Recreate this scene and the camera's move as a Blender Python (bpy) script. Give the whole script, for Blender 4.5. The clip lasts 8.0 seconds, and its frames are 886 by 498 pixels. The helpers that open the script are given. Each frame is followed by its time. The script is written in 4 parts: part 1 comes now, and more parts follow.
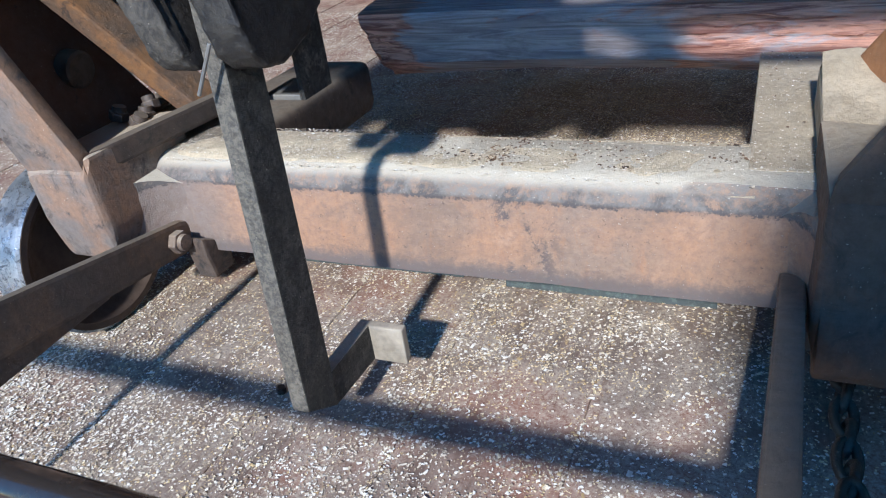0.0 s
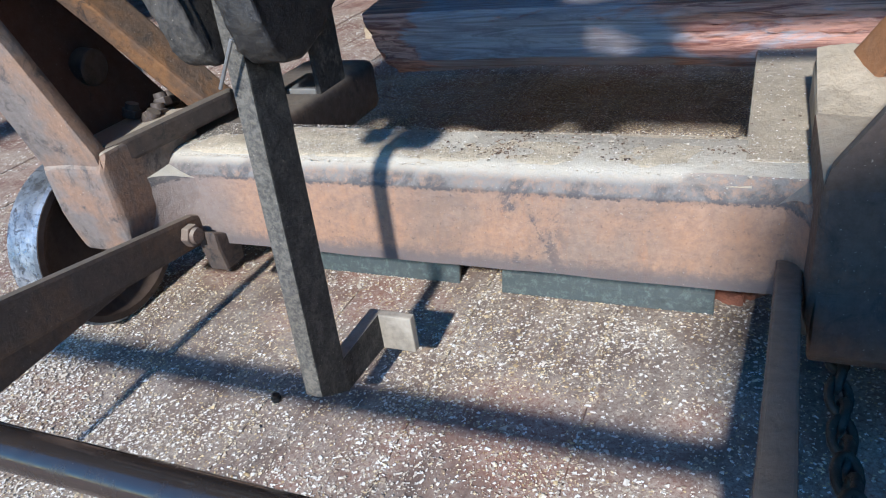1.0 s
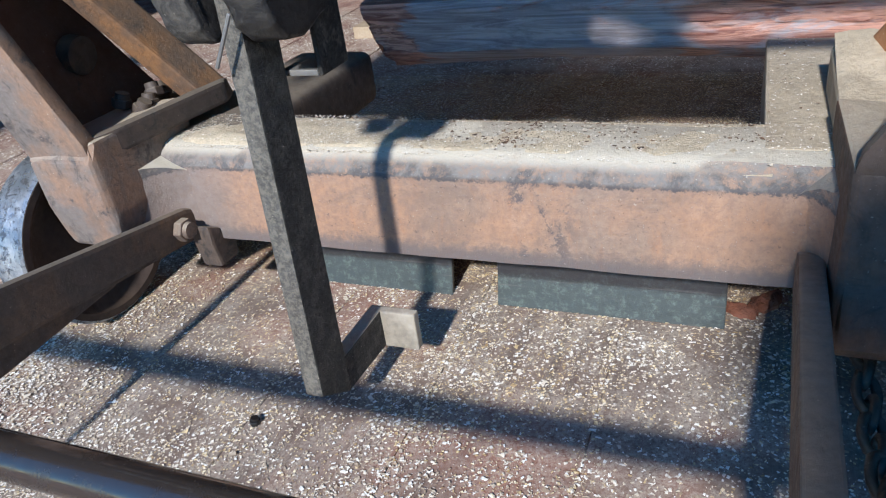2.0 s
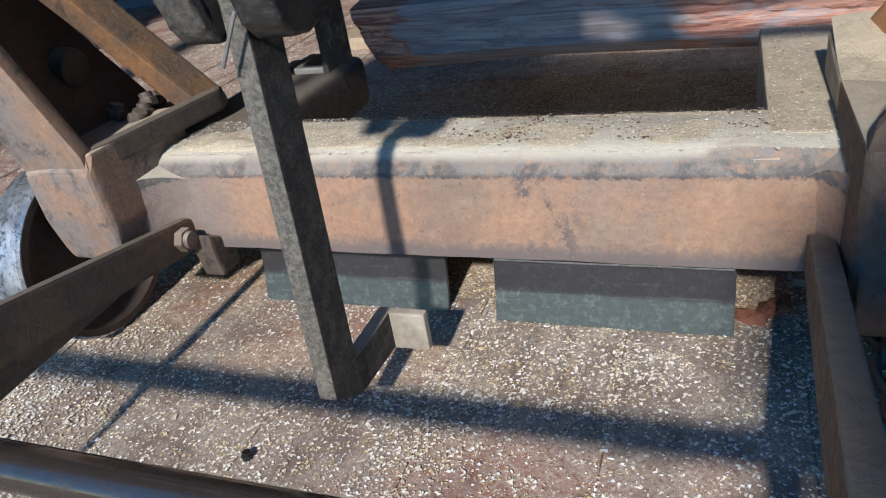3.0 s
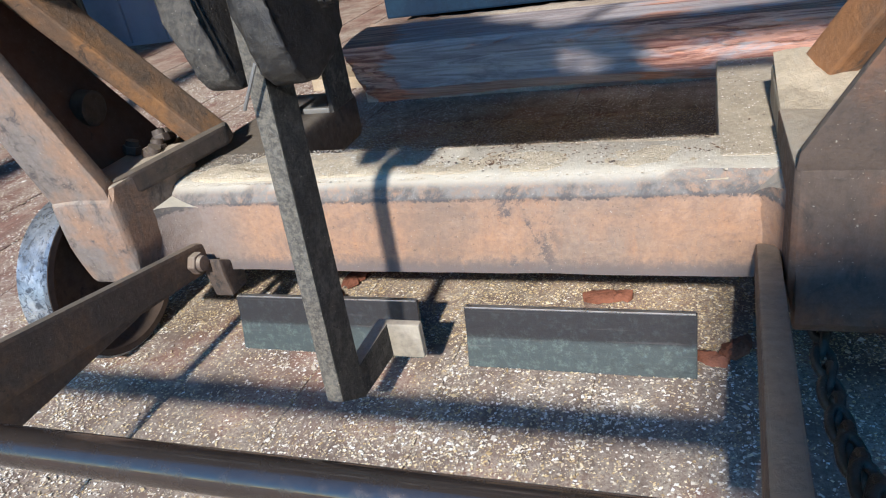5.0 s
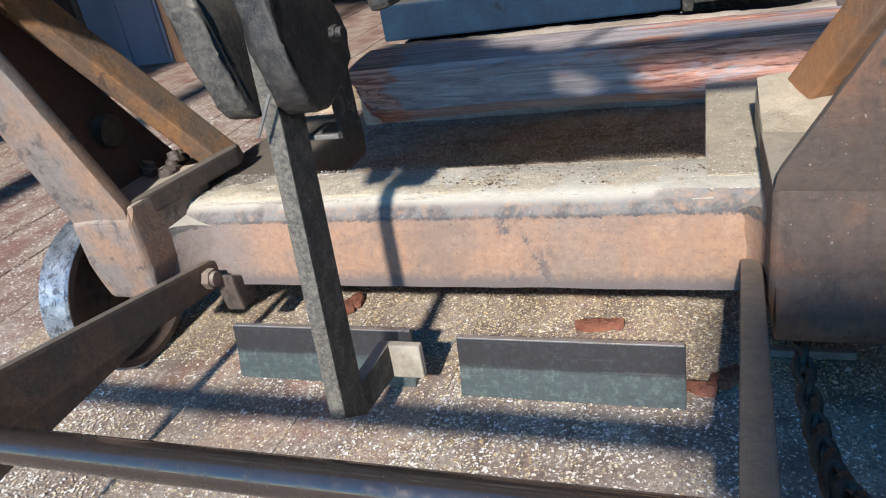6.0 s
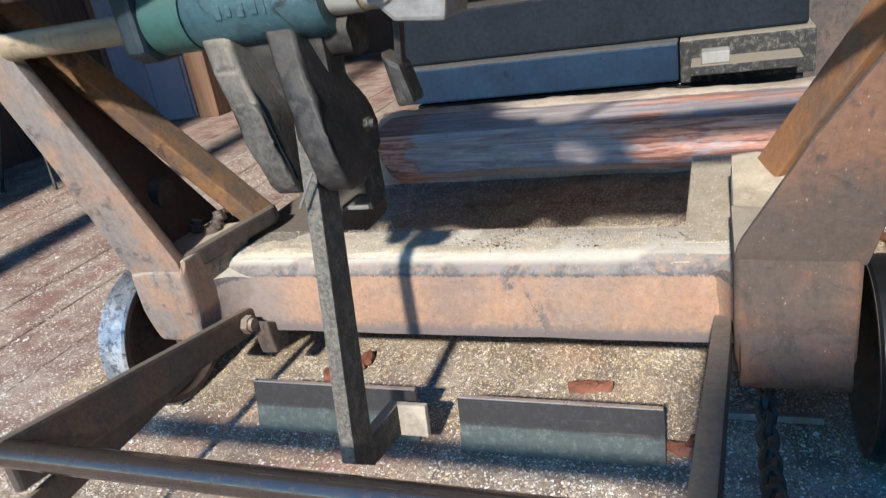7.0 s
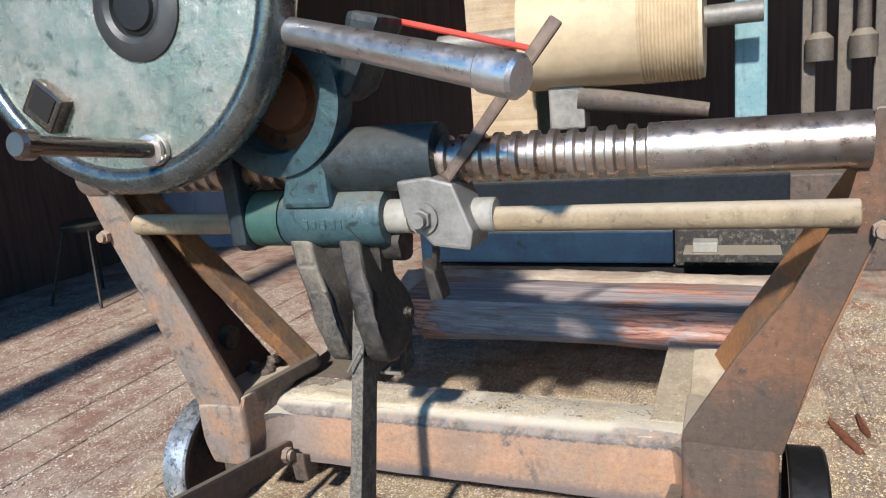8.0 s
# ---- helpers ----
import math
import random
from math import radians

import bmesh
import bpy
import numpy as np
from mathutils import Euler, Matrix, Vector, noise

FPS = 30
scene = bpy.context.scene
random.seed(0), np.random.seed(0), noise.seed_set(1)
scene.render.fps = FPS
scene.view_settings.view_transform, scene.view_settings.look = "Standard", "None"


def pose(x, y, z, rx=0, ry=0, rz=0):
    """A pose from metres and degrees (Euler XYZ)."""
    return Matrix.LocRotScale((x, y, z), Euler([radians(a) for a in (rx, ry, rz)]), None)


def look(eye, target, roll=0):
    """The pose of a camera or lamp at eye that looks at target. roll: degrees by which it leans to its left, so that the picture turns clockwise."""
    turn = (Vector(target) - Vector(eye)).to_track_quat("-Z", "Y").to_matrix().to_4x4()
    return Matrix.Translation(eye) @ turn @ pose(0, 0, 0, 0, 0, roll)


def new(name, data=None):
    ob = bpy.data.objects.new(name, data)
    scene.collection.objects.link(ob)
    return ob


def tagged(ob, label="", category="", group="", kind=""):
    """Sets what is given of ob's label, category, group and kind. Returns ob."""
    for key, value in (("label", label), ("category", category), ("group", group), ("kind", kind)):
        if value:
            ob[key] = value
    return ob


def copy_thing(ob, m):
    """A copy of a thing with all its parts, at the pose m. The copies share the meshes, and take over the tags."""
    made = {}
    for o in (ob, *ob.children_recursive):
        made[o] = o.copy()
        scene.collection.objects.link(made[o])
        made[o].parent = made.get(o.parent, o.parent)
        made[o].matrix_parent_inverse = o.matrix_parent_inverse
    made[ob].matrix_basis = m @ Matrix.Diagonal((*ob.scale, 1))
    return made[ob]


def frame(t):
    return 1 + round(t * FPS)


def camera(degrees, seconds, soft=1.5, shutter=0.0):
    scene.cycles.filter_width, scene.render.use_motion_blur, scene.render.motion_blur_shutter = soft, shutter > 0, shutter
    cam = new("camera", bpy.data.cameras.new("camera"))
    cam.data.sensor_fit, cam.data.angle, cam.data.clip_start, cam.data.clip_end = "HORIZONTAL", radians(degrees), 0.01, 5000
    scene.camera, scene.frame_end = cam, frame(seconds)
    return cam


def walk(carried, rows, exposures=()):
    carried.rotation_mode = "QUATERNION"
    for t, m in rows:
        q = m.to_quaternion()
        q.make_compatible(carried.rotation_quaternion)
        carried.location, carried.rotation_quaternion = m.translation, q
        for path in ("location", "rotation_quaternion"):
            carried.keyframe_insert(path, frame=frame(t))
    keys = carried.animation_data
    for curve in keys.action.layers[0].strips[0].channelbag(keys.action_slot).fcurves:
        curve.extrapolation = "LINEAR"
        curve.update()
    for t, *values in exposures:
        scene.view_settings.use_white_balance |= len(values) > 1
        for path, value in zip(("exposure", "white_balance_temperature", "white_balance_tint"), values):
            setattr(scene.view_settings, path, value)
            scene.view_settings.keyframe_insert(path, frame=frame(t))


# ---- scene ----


# The carriage rolls away over the floor along +y; RIDE is its way, and the camera's
# rows are given in the carriage's space.
def ride(t):
    return 0.0482 * t + 0.0009 * t ** 2 - 0.000042 * t ** 3


PATH = [
    (0, 0.3179, -0.8716, 0.7446, 21.944, -29.730, 7.183),
    (0.5, 0.3205, -0.8872, 0.7476, 22.018, -29.972, 7.116),
    (1, 0.3178, -0.9113, 0.7491, 21.653, -29.655, 7.249),
    (1.5, 0.3046, -0.9060, 0.7346, 21.495, -29.588, 6.662),
    (3, 0.2551, -0.9013, 0.7037, 19.042, -29.058, 8.476),
    (3.5, 0.2628, -0.9302, 0.7139, 18.622, -28.547, 8.926),
    (4, 0.2728, -0.9508, 0.7249, 18.134, -28.322, 9.138),
    (4.5, 0.2807, -0.9805, 0.7372, 17.701, -27.742, 9.063),
    (6, 0.3111, -1.0565, 0.7814, 17.543, -26.274, 9.376),
    (6.5, 0.3302, -1.0983, 0.8015, 17.769, -25.313, 9.605),
    (7, 0.3716, -1.1982, 0.8716, 18.803, -22.524, 9.030),
    (7.1, 0.3756, -1.2673, 0.9366, 18.820, -20.548, 8.073),
    (7.2, 0.4119, -1.2851, 0.9492, 20.471, -18.586, 8.635),
    (7.3, 0.4262, -1.3147, 0.9746, 20.879, -17.267, 8.475),
    (7.4, 0.4337, -1.3423, 1.0056, 20.794, -16.270, 8.324),
    (7.5, 0.4376, -1.3620, 1.0204, 20.692, -15.316, 7.856),
    (7.6, 0.4499, -1.3965, 1.0306, 20.611, -14.437, 7.359),
    (7.8, 0.4793, -1.4438, 1.0689, 21.311, -14.074, 6.284),
    (8, 0.4920, -1.4847, 1.0712, 21.390, -12.252, 4.906),
]
cam = camera(62.2, 8.0, soft=1.1, shutter=0.12)
walk(cam, [(t, pose(x, y + ride(t), z, 90 + p, r, w)) for t, x, y, z, w, p, r in PATH], ((0, 0.46, 5600, 8), (1.6, 0.46, 5650, 8), (3, 0.28, 6050, 8), (3.5, 0.40, 6050, 8), (4.5, 0.54, 6050, 8), (6.5, 0.64, 6050, 8), (7, 0.68, 6150, 8), (7.5, 0.50, 6330, 8), (8, 0.60, 6430, 8)))

# ---- light ----
SUN_FROM = Vector((0.045, -0.825, 0.563))
world = bpy.data.worlds.new("sky")
scene.world = world
world.use_nodes = True
wn, wl = world.node_tree.nodes, world.node_tree.links
sky = wn.new("ShaderNodeTexSky")
sky.sky_type, sky.sun_disc = "NISHITA", False
sky.sun_elevation = math.asin(SUN_FROM.normalized().z)
sky.sun_rotation = math.atan2(SUN_FROM.x, SUN_FROM.y)
vivid = wn.new("ShaderNodeHueSaturation")
vivid.inputs["Saturation"].default_value = 1.55
wl.new(sky.outputs[0], vivid.inputs["Color"])
wl.new(vivid.outputs[0], wn["Background"].inputs[0])
wn["Background"].inputs[1].default_value = 0.185
sky.air_density, sky.dust_density, sky.ozone_density = 1.0, 0.2, 3.2
sun = new("sun", bpy.data.lights.new("sun", "SUN"))
sun.data.energy, sun.data.angle, sun.data.color = 4.5, radians(2.5), (1.0, 0.945, 0.87)
sun.matrix_world = look(SUN_FROM * 20, (0, 0, 0))


# ---- materials ----
def mat(name):
    m = bpy.data.materials.new(name)
    m.use_nodes = True
    return m, m.node_tree.nodes, m.node_tree.links, m.node_tree.nodes["Principled BSDF"]


def noise_tex(nodes, links, scale, detail=6, rough=0.6, stretch=None, dist=0.0, space="Object"):
    co = nodes.new("ShaderNodeTexCoord" if space == "Object" else "ShaderNodeNewGeometry")
    n = nodes.new("ShaderNodeTexNoise")
    n.inputs["Scale"].default_value, n.inputs["Detail"].default_value = scale, detail
    n.inputs["Roughness"].default_value, n.inputs["Distortion"].default_value = rough, dist
    src = co.outputs[space]
    if stretch:
        mp = nodes.new("ShaderNodeMapping")
        mp.inputs["Scale"].default_value = stretch
        links.new(src, mp.inputs[0])
        src = mp.outputs[0]
    links.new(src, n.inputs["Vector"])
    return n.outputs[0]


def ramp(nodes, links, fac, lo, hi, a=0.0, b=1.0):
    r = nodes.new("ShaderNodeMapRange")
    r.interpolation_type = "SMOOTHSTEP"
    for k, val in zip(("From Min", "From Max", "To Min", "To Max"), (lo, hi, a, b)):
        r.inputs[k].default_value = val
    links.new(fac, r.inputs["Value"])
    return r.outputs[0]


def mix(nodes, links, fac, a, b, blend="MIX"):
    x = nodes.new("ShaderNodeMix")
    x.data_type, x.blend_type = "RGBA", blend
    for sock, val in ((x.inputs[0], fac), (x.inputs[6], a), (x.inputs[7], b)):
        if isinstance(val, tuple):
            sock.default_value = (*val, 1)
        elif isinstance(val, (int, float)):
            sock.default_value = val
        else:
            links.new(val, sock)
    return x.outputs[2]


def upward(nodes, links, lo, hi):
    g = nodes.new("ShaderNodeNewGeometry")
    s = nodes.new("ShaderNodeSeparateXYZ")
    links.new(g.outputs["Normal"], s.inputs[0])
    return ramp(nodes, links, s.outputs[2], lo, hi)


def times_(nodes, links, a, b):
    x = nodes.new("ShaderNodeMath")
    x.operation = "MULTIPLY"
    for sock, val in zip(x.inputs, (a, b)):
        if isinstance(val, (int, float)):
            sock.default_value = val
        else:
            links.new(val, sock)
    return x.outputs[0]


def bump(nodes, links, bsdf, height, strength, dist=0.004):
    b = nodes.new("ShaderNodeBump")
    b.inputs["Strength"].default_value, b.inputs["Distance"].default_value = strength, dist
    links.new(height, b.inputs["Height"])
    links.new(b.outputs[0], bsdf.inputs["Normal"])


DUST = (0.52, 0.44, 0.33)


def worn(name, base, other, chip, rough=0.6, metallic=0.0, dust=0.5, spread=(0.52, 0.62), chips=(0.6, 0.66), big=5.0, fine=45.0, relief=0.5, front=0.0):
    """Painted or bare metal: two base tones, worn chips, dust where it lies; front paints sun-side faces paler."""
    m, n, l, p = mat(name)
    big_n = noise_tex(n, l, big, 8, 0.65)
    fin_n = noise_tex(n, l, fine, 8, 0.7)
    mid_n = noise_tex(n, l, big * 3.1, 10, 0.75, dist=0.6)
    col = mix(n, l, ramp(n, l, big_n, spread[0] - 0.12, spread[1]), base, other)
    col = mix(n, l, ramp(n, l, mid_n, *chips), col, chip)
    col = mix(n, l, ramp(n, l, fin_n, 0.35, 0.75, 0.0, 0.35), col, tuple(c * 0.45 for c in base))
    run = noise_tex(n, l, 1.0, 7, 0.7, (fine * 0.7, fine * 0.7, big * 0.9), 0.5)
    col = mix(n, l, ramp(n, l, run, 0.50, 0.68, 0.0, 0.5), col, tuple(0.6 * c + 0.4 * d for c, d in zip(chip, base)))
    if dust:
        d = times_(n, l, upward(n, l, 0.25, 0.9), ramp(n, l, mid_n, 0.2, 0.6, 0.5, 1.0))
        d = times_(n, l, d, dust)
        col = mix(n, l, d, col, DUST)
        speck = ramp(n, l, noise_tex(n, l, 260, 2, 0.5), 0.71, 0.745, 0.0, 0.5 * min(1, dust + 0.2))
        col = mix(n, l, speck, col, (0.6, 0.52, 0.4))
    # faces turned to -y, the sun's side, are painted paler as if sunlit
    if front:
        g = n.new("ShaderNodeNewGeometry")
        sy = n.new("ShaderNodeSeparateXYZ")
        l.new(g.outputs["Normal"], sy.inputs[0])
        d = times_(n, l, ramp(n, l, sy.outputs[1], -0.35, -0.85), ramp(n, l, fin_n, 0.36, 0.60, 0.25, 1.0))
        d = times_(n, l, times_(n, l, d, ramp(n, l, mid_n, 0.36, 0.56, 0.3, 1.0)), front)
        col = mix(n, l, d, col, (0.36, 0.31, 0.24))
    l.new(col, p.inputs["Base Color"])
    l.new(ramp(n, l, fin_n, 0.3, 0.7, rough - 0.12, min(1.0, rough + 0.15)), p.inputs["Roughness"])
    p.inputs["Metallic"].default_value = metallic
    bump(n, l, p, mix(n, l, 0.5, fin_n, mid_n), relief)
    return m


def plain(name, base, rough=0.7, metallic=0.0, vary=0.4, scale=30.0, relief=0.3, stretch=None):
    m, n, l, p = mat(name)
    a = noise_tex(n, l, scale, 8, 0.7, stretch)
    b = noise_tex(n, l, scale / 7, 4, 0.6)
    col = mix(n, l, ramp(n, l, a, 0.3, 0.75, 0, vary), base, tuple(c * 0.4 for c in base))
    col = mix(n, l, ramp(n, l, b, 0.4, 0.7, 0, vary), col, tuple(min(1, c * 1.5 + 0.02) for c in base))
    l.new(col, p.inputs["Base Color"])
    p.inputs["Roughness"].default_value, p.inputs["Metallic"].default_value = rough, metallic
    bump(n, l, p, a, relief)
    return m


def wood(name, base, dark, scale=1.0, vary=0.5, dust=0.0, axis=1, rough=0.75, rel=0.5, red=None):
    m, n, l, p = mat(name)
    st = [38.0 * scale] * 3
    st[axis] = 1.6 * scale
    grain = noise_tex(n, l, 1.0, 8, 0.65, tuple(st), 1.2, "Position")
    soft = noise_tex(n, l, 2.6 * scale, 4, 0.6, space="Position")
    col = mix(n, l, ramp(n, l, grain, 0.35, 0.68), base, dark)
    info = n.new("ShaderNodeObjectInfo")
    tone = ramp(n, l, info.outputs["Random"], 0.0, 1.0, 0.0, vary)
    col = mix(n, l, tone, col, tuple(c * 0.6 for c in base))
    if red:
        col = mix(n, l, ramp(n, l, soft, 0.48, 0.66), col, red)
    if dust:
        d1 = ramp(n, l, noise_tex(n, l, 5.5, 8, 0.7, space="Position"), 0.38, 0.58, 0.22, 1.0)
        d2 = ramp(n, l, noise_tex(n, l, 150, 8, 0.85, space="Position"), 0.36, 0.60)
        d3 = ramp(n, l, noise_tex(n, l, 17, 8, 0.75, space="Position"), 0.32, 0.58, 0.35, 1.0)
        col = mix(n, l, times_(n, l, times_(n, l, times_(n, l, d1, d2), d3), dust), col, (0.76, 0.67, 0.53))
    l.new(col, p.inputs["Base Color"])
    p.inputs["Roughness"].default_value = rough
    bump(n, l, p, grain, rel)
    return m


def beam_material():
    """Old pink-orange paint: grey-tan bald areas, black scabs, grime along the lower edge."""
    m, n, l, p = mat("old_beam_paint")
    co = n.new("ShaderNodeTexCoord")
    sp = n.new("ShaderNodeSeparateXYZ")
    l.new(co.outputs["Object"], sp.inputs[0])
    big, mid = noise_tex(n, l, 3.3, 6, 0.6), noise_tex(n, l, 13, 10, 0.75, dist=0.5)
    fin, tiny = noise_tex(n, l, 75, 8, 0.75), noise_tex(n, l, 300, 3, 0.6)
    streak = noise_tex(n, l, 1.0, 8, 0.7, (45, 8, 9), 0.4)
    col = mix(n, l, ramp(n, l, big, 0.42, 0.60), (0.41, 0.232, 0.135), (0.32, 0.225, 0.16))
    col = mix(n, l, ramp(n, l, streak, 0.52, 0.72, 0, 0.55), col, (0.44, 0.20, 0.09))
    stain = noise_tex(n, l, 6.5, 9, 0.72, dist=0.8)
    col = mix(n, l, ramp(n, l, stain, 0.48, 0.64, 0, 0.75), col, (0.23, 0.155, 0.11))
    col = mix(n, l, ramp(n, l, stain, 0.45, 0.34, 0, 0.7), col, (0.46, 0.28, 0.175))
    pits = noise_tex(n, l, 120, 5, 0.7)
    col = mix(n, l, times_(n, l, ramp(n, l, pits, 0.60, 0.66), ramp(n, l, stain, 0.40, 0.60, 0.2, 0.9)), col, (0.085, 0.06, 0.05))
    col = mix(n, l, ramp(n, l, sp.outputs[0], -0.46, -0.58, 0, 0.85), col, (0.23, 0.19, 0.165))
    scab = times_(n, l, ramp(n, l, mid, 0.52, 0.58, 0, 1.0), ramp(n, l, fin, 0.40, 0.50))
    patch = times_(n, l, ramp(n, l, sp.outputs[0], -0.05, 0.0), ramp(n, l, sp.outputs[0], 0.09, 0.04))
    few = ramp(n, l, noise_tex(n, l, 2.1, 3, 0.5), 0.50, 0.62, 0.03, 0.6)
    some = n.new("ShaderNodeMath")
    some.operation = "MAXIMUM"
    l.new(patch, some.inputs[0]), l.new(few, some.inputs[1])
    scab = times_(n, l, scab, some.outputs[0])
    col = mix(n, l, scab, col, (0.10, 0.085, 0.082))
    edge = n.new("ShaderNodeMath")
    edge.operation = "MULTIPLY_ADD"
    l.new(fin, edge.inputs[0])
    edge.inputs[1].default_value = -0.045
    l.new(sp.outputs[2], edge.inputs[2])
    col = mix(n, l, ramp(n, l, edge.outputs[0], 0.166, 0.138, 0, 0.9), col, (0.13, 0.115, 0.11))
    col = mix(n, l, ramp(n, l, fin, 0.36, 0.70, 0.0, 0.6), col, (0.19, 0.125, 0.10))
    # crease shade under the shoulder is painted on; no groove is modelled
    crease_shade = times_(n, l, times_(n, l, ramp(n, l, edge.outputs[0], 0.258, 0.264), ramp(n, l, edge.outputs[0], 0.274, 0.268)), ramp(n, l, mid, 0.36, 0.52, 0.35, 1.0))
    col = mix(n, l, crease_shade, col, (0.09, 0.075, 0.07))
    lip = n.new("ShaderNodeMath")
    lip.operation = "MULTIPLY_ADD"
    l.new(mid, lip.inputs[0])
    lip.inputs[1].default_value = 0.02
    l.new(sp.outputs[2], lip.inputs[2])
    shoulder = times_(n, l, ramp(n, l, lip.outputs[0], 0.294, 0.299), ramp(n, l, fin, 0.35, 0.6, 0.35, 1.0))
    col = mix(n, l, shoulder, col, mix(n, l, ramp(n, l, mid, 0.42, 0.60), (0.23, 0.205, 0.18), (0.11, 0.097, 0.09)))
    d = times_(n, l, upward(n, l, 0.55, 0.95), ramp(n, l, mid, 0.2, 0.55, 0.55, 1.0))
    col = mix(n, l, d, col, (0.60, 0.53, 0.42))
    col = mix(n, l, ramp(n, l, tiny, 0.67, 0.72, 0, 0.7), col, (0.58, 0.50, 0.40))
    l.new(col, p.inputs["Base Color"])
    p.inputs["Roughness"].default_value = 0.72
    bump(n, l, p, mix(n, l, 0.5, fin, mid), 0.9, 0.006)
    return m


def log_material():
    """Dark weathered wood, bared to red-brown in torn patches and at the end."""
    m, n, l, p = mat("weathered_log")
    grain = noise_tex(n, l, 1.0, 9, 0.7, (2.6, 70, 70), 1.0)
    tear = noise_tex(n, l, 1.0, 8, 0.65, (2.6, 11, 11), 0.8)
    co = n.new("ShaderNodeTexCoord")
    sx = n.new("ShaderNodeSeparateXYZ")
    l.new(co.outputs["Object"], sx.inputs[0])
    ends = n.new("ShaderNodeMath")
    ends.operation = "ADD"
    l.new(ramp(n, l, sx.outputs[0], -0.34, -0.52, 0.0, 0.30), ends.inputs[0])
    l.new(ramp(n, l, sx.outputs[0], 0.08, 0.24, 0.0, 0.16), ends.inputs[1])
    add = n.new("ShaderNodeMath")
    add.operation = "ADD"
    l.new(ends.outputs[0], add.inputs[0])
    l.new(tear, add.inputs[1])
    col = mix(n, l, ramp(n, l, grain, 0.35, 0.66), (0.50, 0.43, 0.41), (0.24, 0.19, 0.185))
    red = mix(n, l, ramp(n, l, grain, 0.4, 0.62), (0.66, 0.33, 0.22), (0.22, 0.075, 0.05))
    col = mix(n, l, ramp(n, l, add.outputs[0], 0.58, 0.68), col, red)
    blot = noise_tex(n, l, 9, 8, 0.75, (0.5, 1, 1))
    col = mix(n, l, ramp(n, l, blot, 0.52, 0.68, 0, 0.6), col, (0.13, 0.105, 0.105))
    l.new(col, p.inputs["Base Color"])
    p.inputs["Roughness"].default_value = 0.7
    bump(n, l, p, grain, 0.9)
    return m


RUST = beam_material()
DARKRUST = worn("dark_brown_iron", (0.085, 0.065, 0.055), (0.12, 0.085, 0.065), (0.04, 0.036, 0.035), 0.65, 0.2, 0.25, chips=(0.52, 0.64))
RIM = worn("dark_glossy_rim", (0.13, 0.155, 0.16), (0.20, 0.21, 0.20), (0.06, 0.055, 0.052), 0.24, 0.85, 0.1, relief=0.2)
BOSS = plain("grey_boss", (0.05, 0.05, 0.05), 0.45, 0.3, 0.5, 30, 0.3)
DARKRUST_ORANGE = worn("burnt_rust", (0.27, 0.105, 0.04), (0.17, 0.08, 0.045), (0.07, 0.042, 0.032), 0.6, 0.0, 0.15)
FILLET = worn("brown_weld_fillet", (0.15, 0.11, 0.09), (0.21, 0.135, 0.085), (0.06, 0.05, 0.046), 0.7, 0.1, 0.5, chips=(0.5, 0.64), big=9, relief=1.0)
MAROON = worn("maroon_inner_paint", (0.13, 0.058, 0.036), (0.10, 0.055, 0.04), (0.05, 0.033, 0.03), 0.75, 0.0, 0.3)
DUSTPLATE = plain("dust_coated_plate", (0.33, 0.28, 0.215), 0.8, 0, 0.6, 90, 0.6)
FOOT = worn("maroon_casting", (0.105, 0.072, 0.053), (0.20, 0.094, 0.05), (0.048, 0.036, 0.03), 0.75, 0.0, 0.7, spread=(0.54, 0.62), chips=(0.52, 0.68), big=6, fine=70, relief=1.0)
SOLEDUST = plain("sole_dust", (0.45, 0.365, 0.26), 0.95, 0, 0.35, 120, 0.8)
ORANGE = worn("orange_paint", (0.36, 0.165, 0.07), (0.23, 0.145, 0.095), (0.085, 0.062, 0.05), 0.65, 0, 0.5, chips=(0.55, 0.68), spread=(0.56, 0.64), big=6, fine=70, relief=1.0)
GRIMY = worn("grimy_orange_paint", (0.17, 0.105, 0.068), (0.31, 0.15, 0.06), (0.05, 0.04, 0.036), 0.75, 0, 0.6, chips=(0.52, 0.66), spread=(0.52, 0.60), big=9, fine=80, relief=1.0)
CAST = worn("grimy_casting", (0.215, 0.175, 0.148), (0.31, 0.18, 0.11), (0.085, 0.068, 0.06), 0.75, 0.0, 0.85, chips=(0.52, 0.66), spread=(0.54, 0.62), big=7, fine=75, relief=1.0)
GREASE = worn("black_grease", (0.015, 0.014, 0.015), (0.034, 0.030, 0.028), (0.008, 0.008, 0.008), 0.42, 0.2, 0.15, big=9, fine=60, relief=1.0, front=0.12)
BARSTEEL = worn("dusty_bar_steel", (0.045, 0.041, 0.037), (0.17, 0.15, 0.12), (0.022, 0.021, 0.020), 0.65, 0.15, 0.7, spread=(0.58, 0.68), chips=(0.50, 0.60), big=40, fine=190, relief=0.9)
# dust on top faces, and a sunlit front put into the colour
BARDUST_SUN = worn("dusty_sun_paled_bar", (0.026, 0.024, 0.022), (0.085, 0.077, 0.064), (0.025, 0.023, 0.022), 0.75, 0.05, 0.6, spread=(0.52, 0.62), chips=(0.50, 0.60), big=38, fine=170, relief=1.0, front=0.5)
JAWDUST_SUN = worn("dusty_sun_paled_jaw", (0.028, 0.025, 0.024), (0.07, 0.06, 0.05), (0.013, 0.012, 0.012), 0.7, 0.05, 0.6, spread=(0.54, 0.68), chips=(0.52, 0.64), big=22, fine=120, relief=1.0, front=0.24)
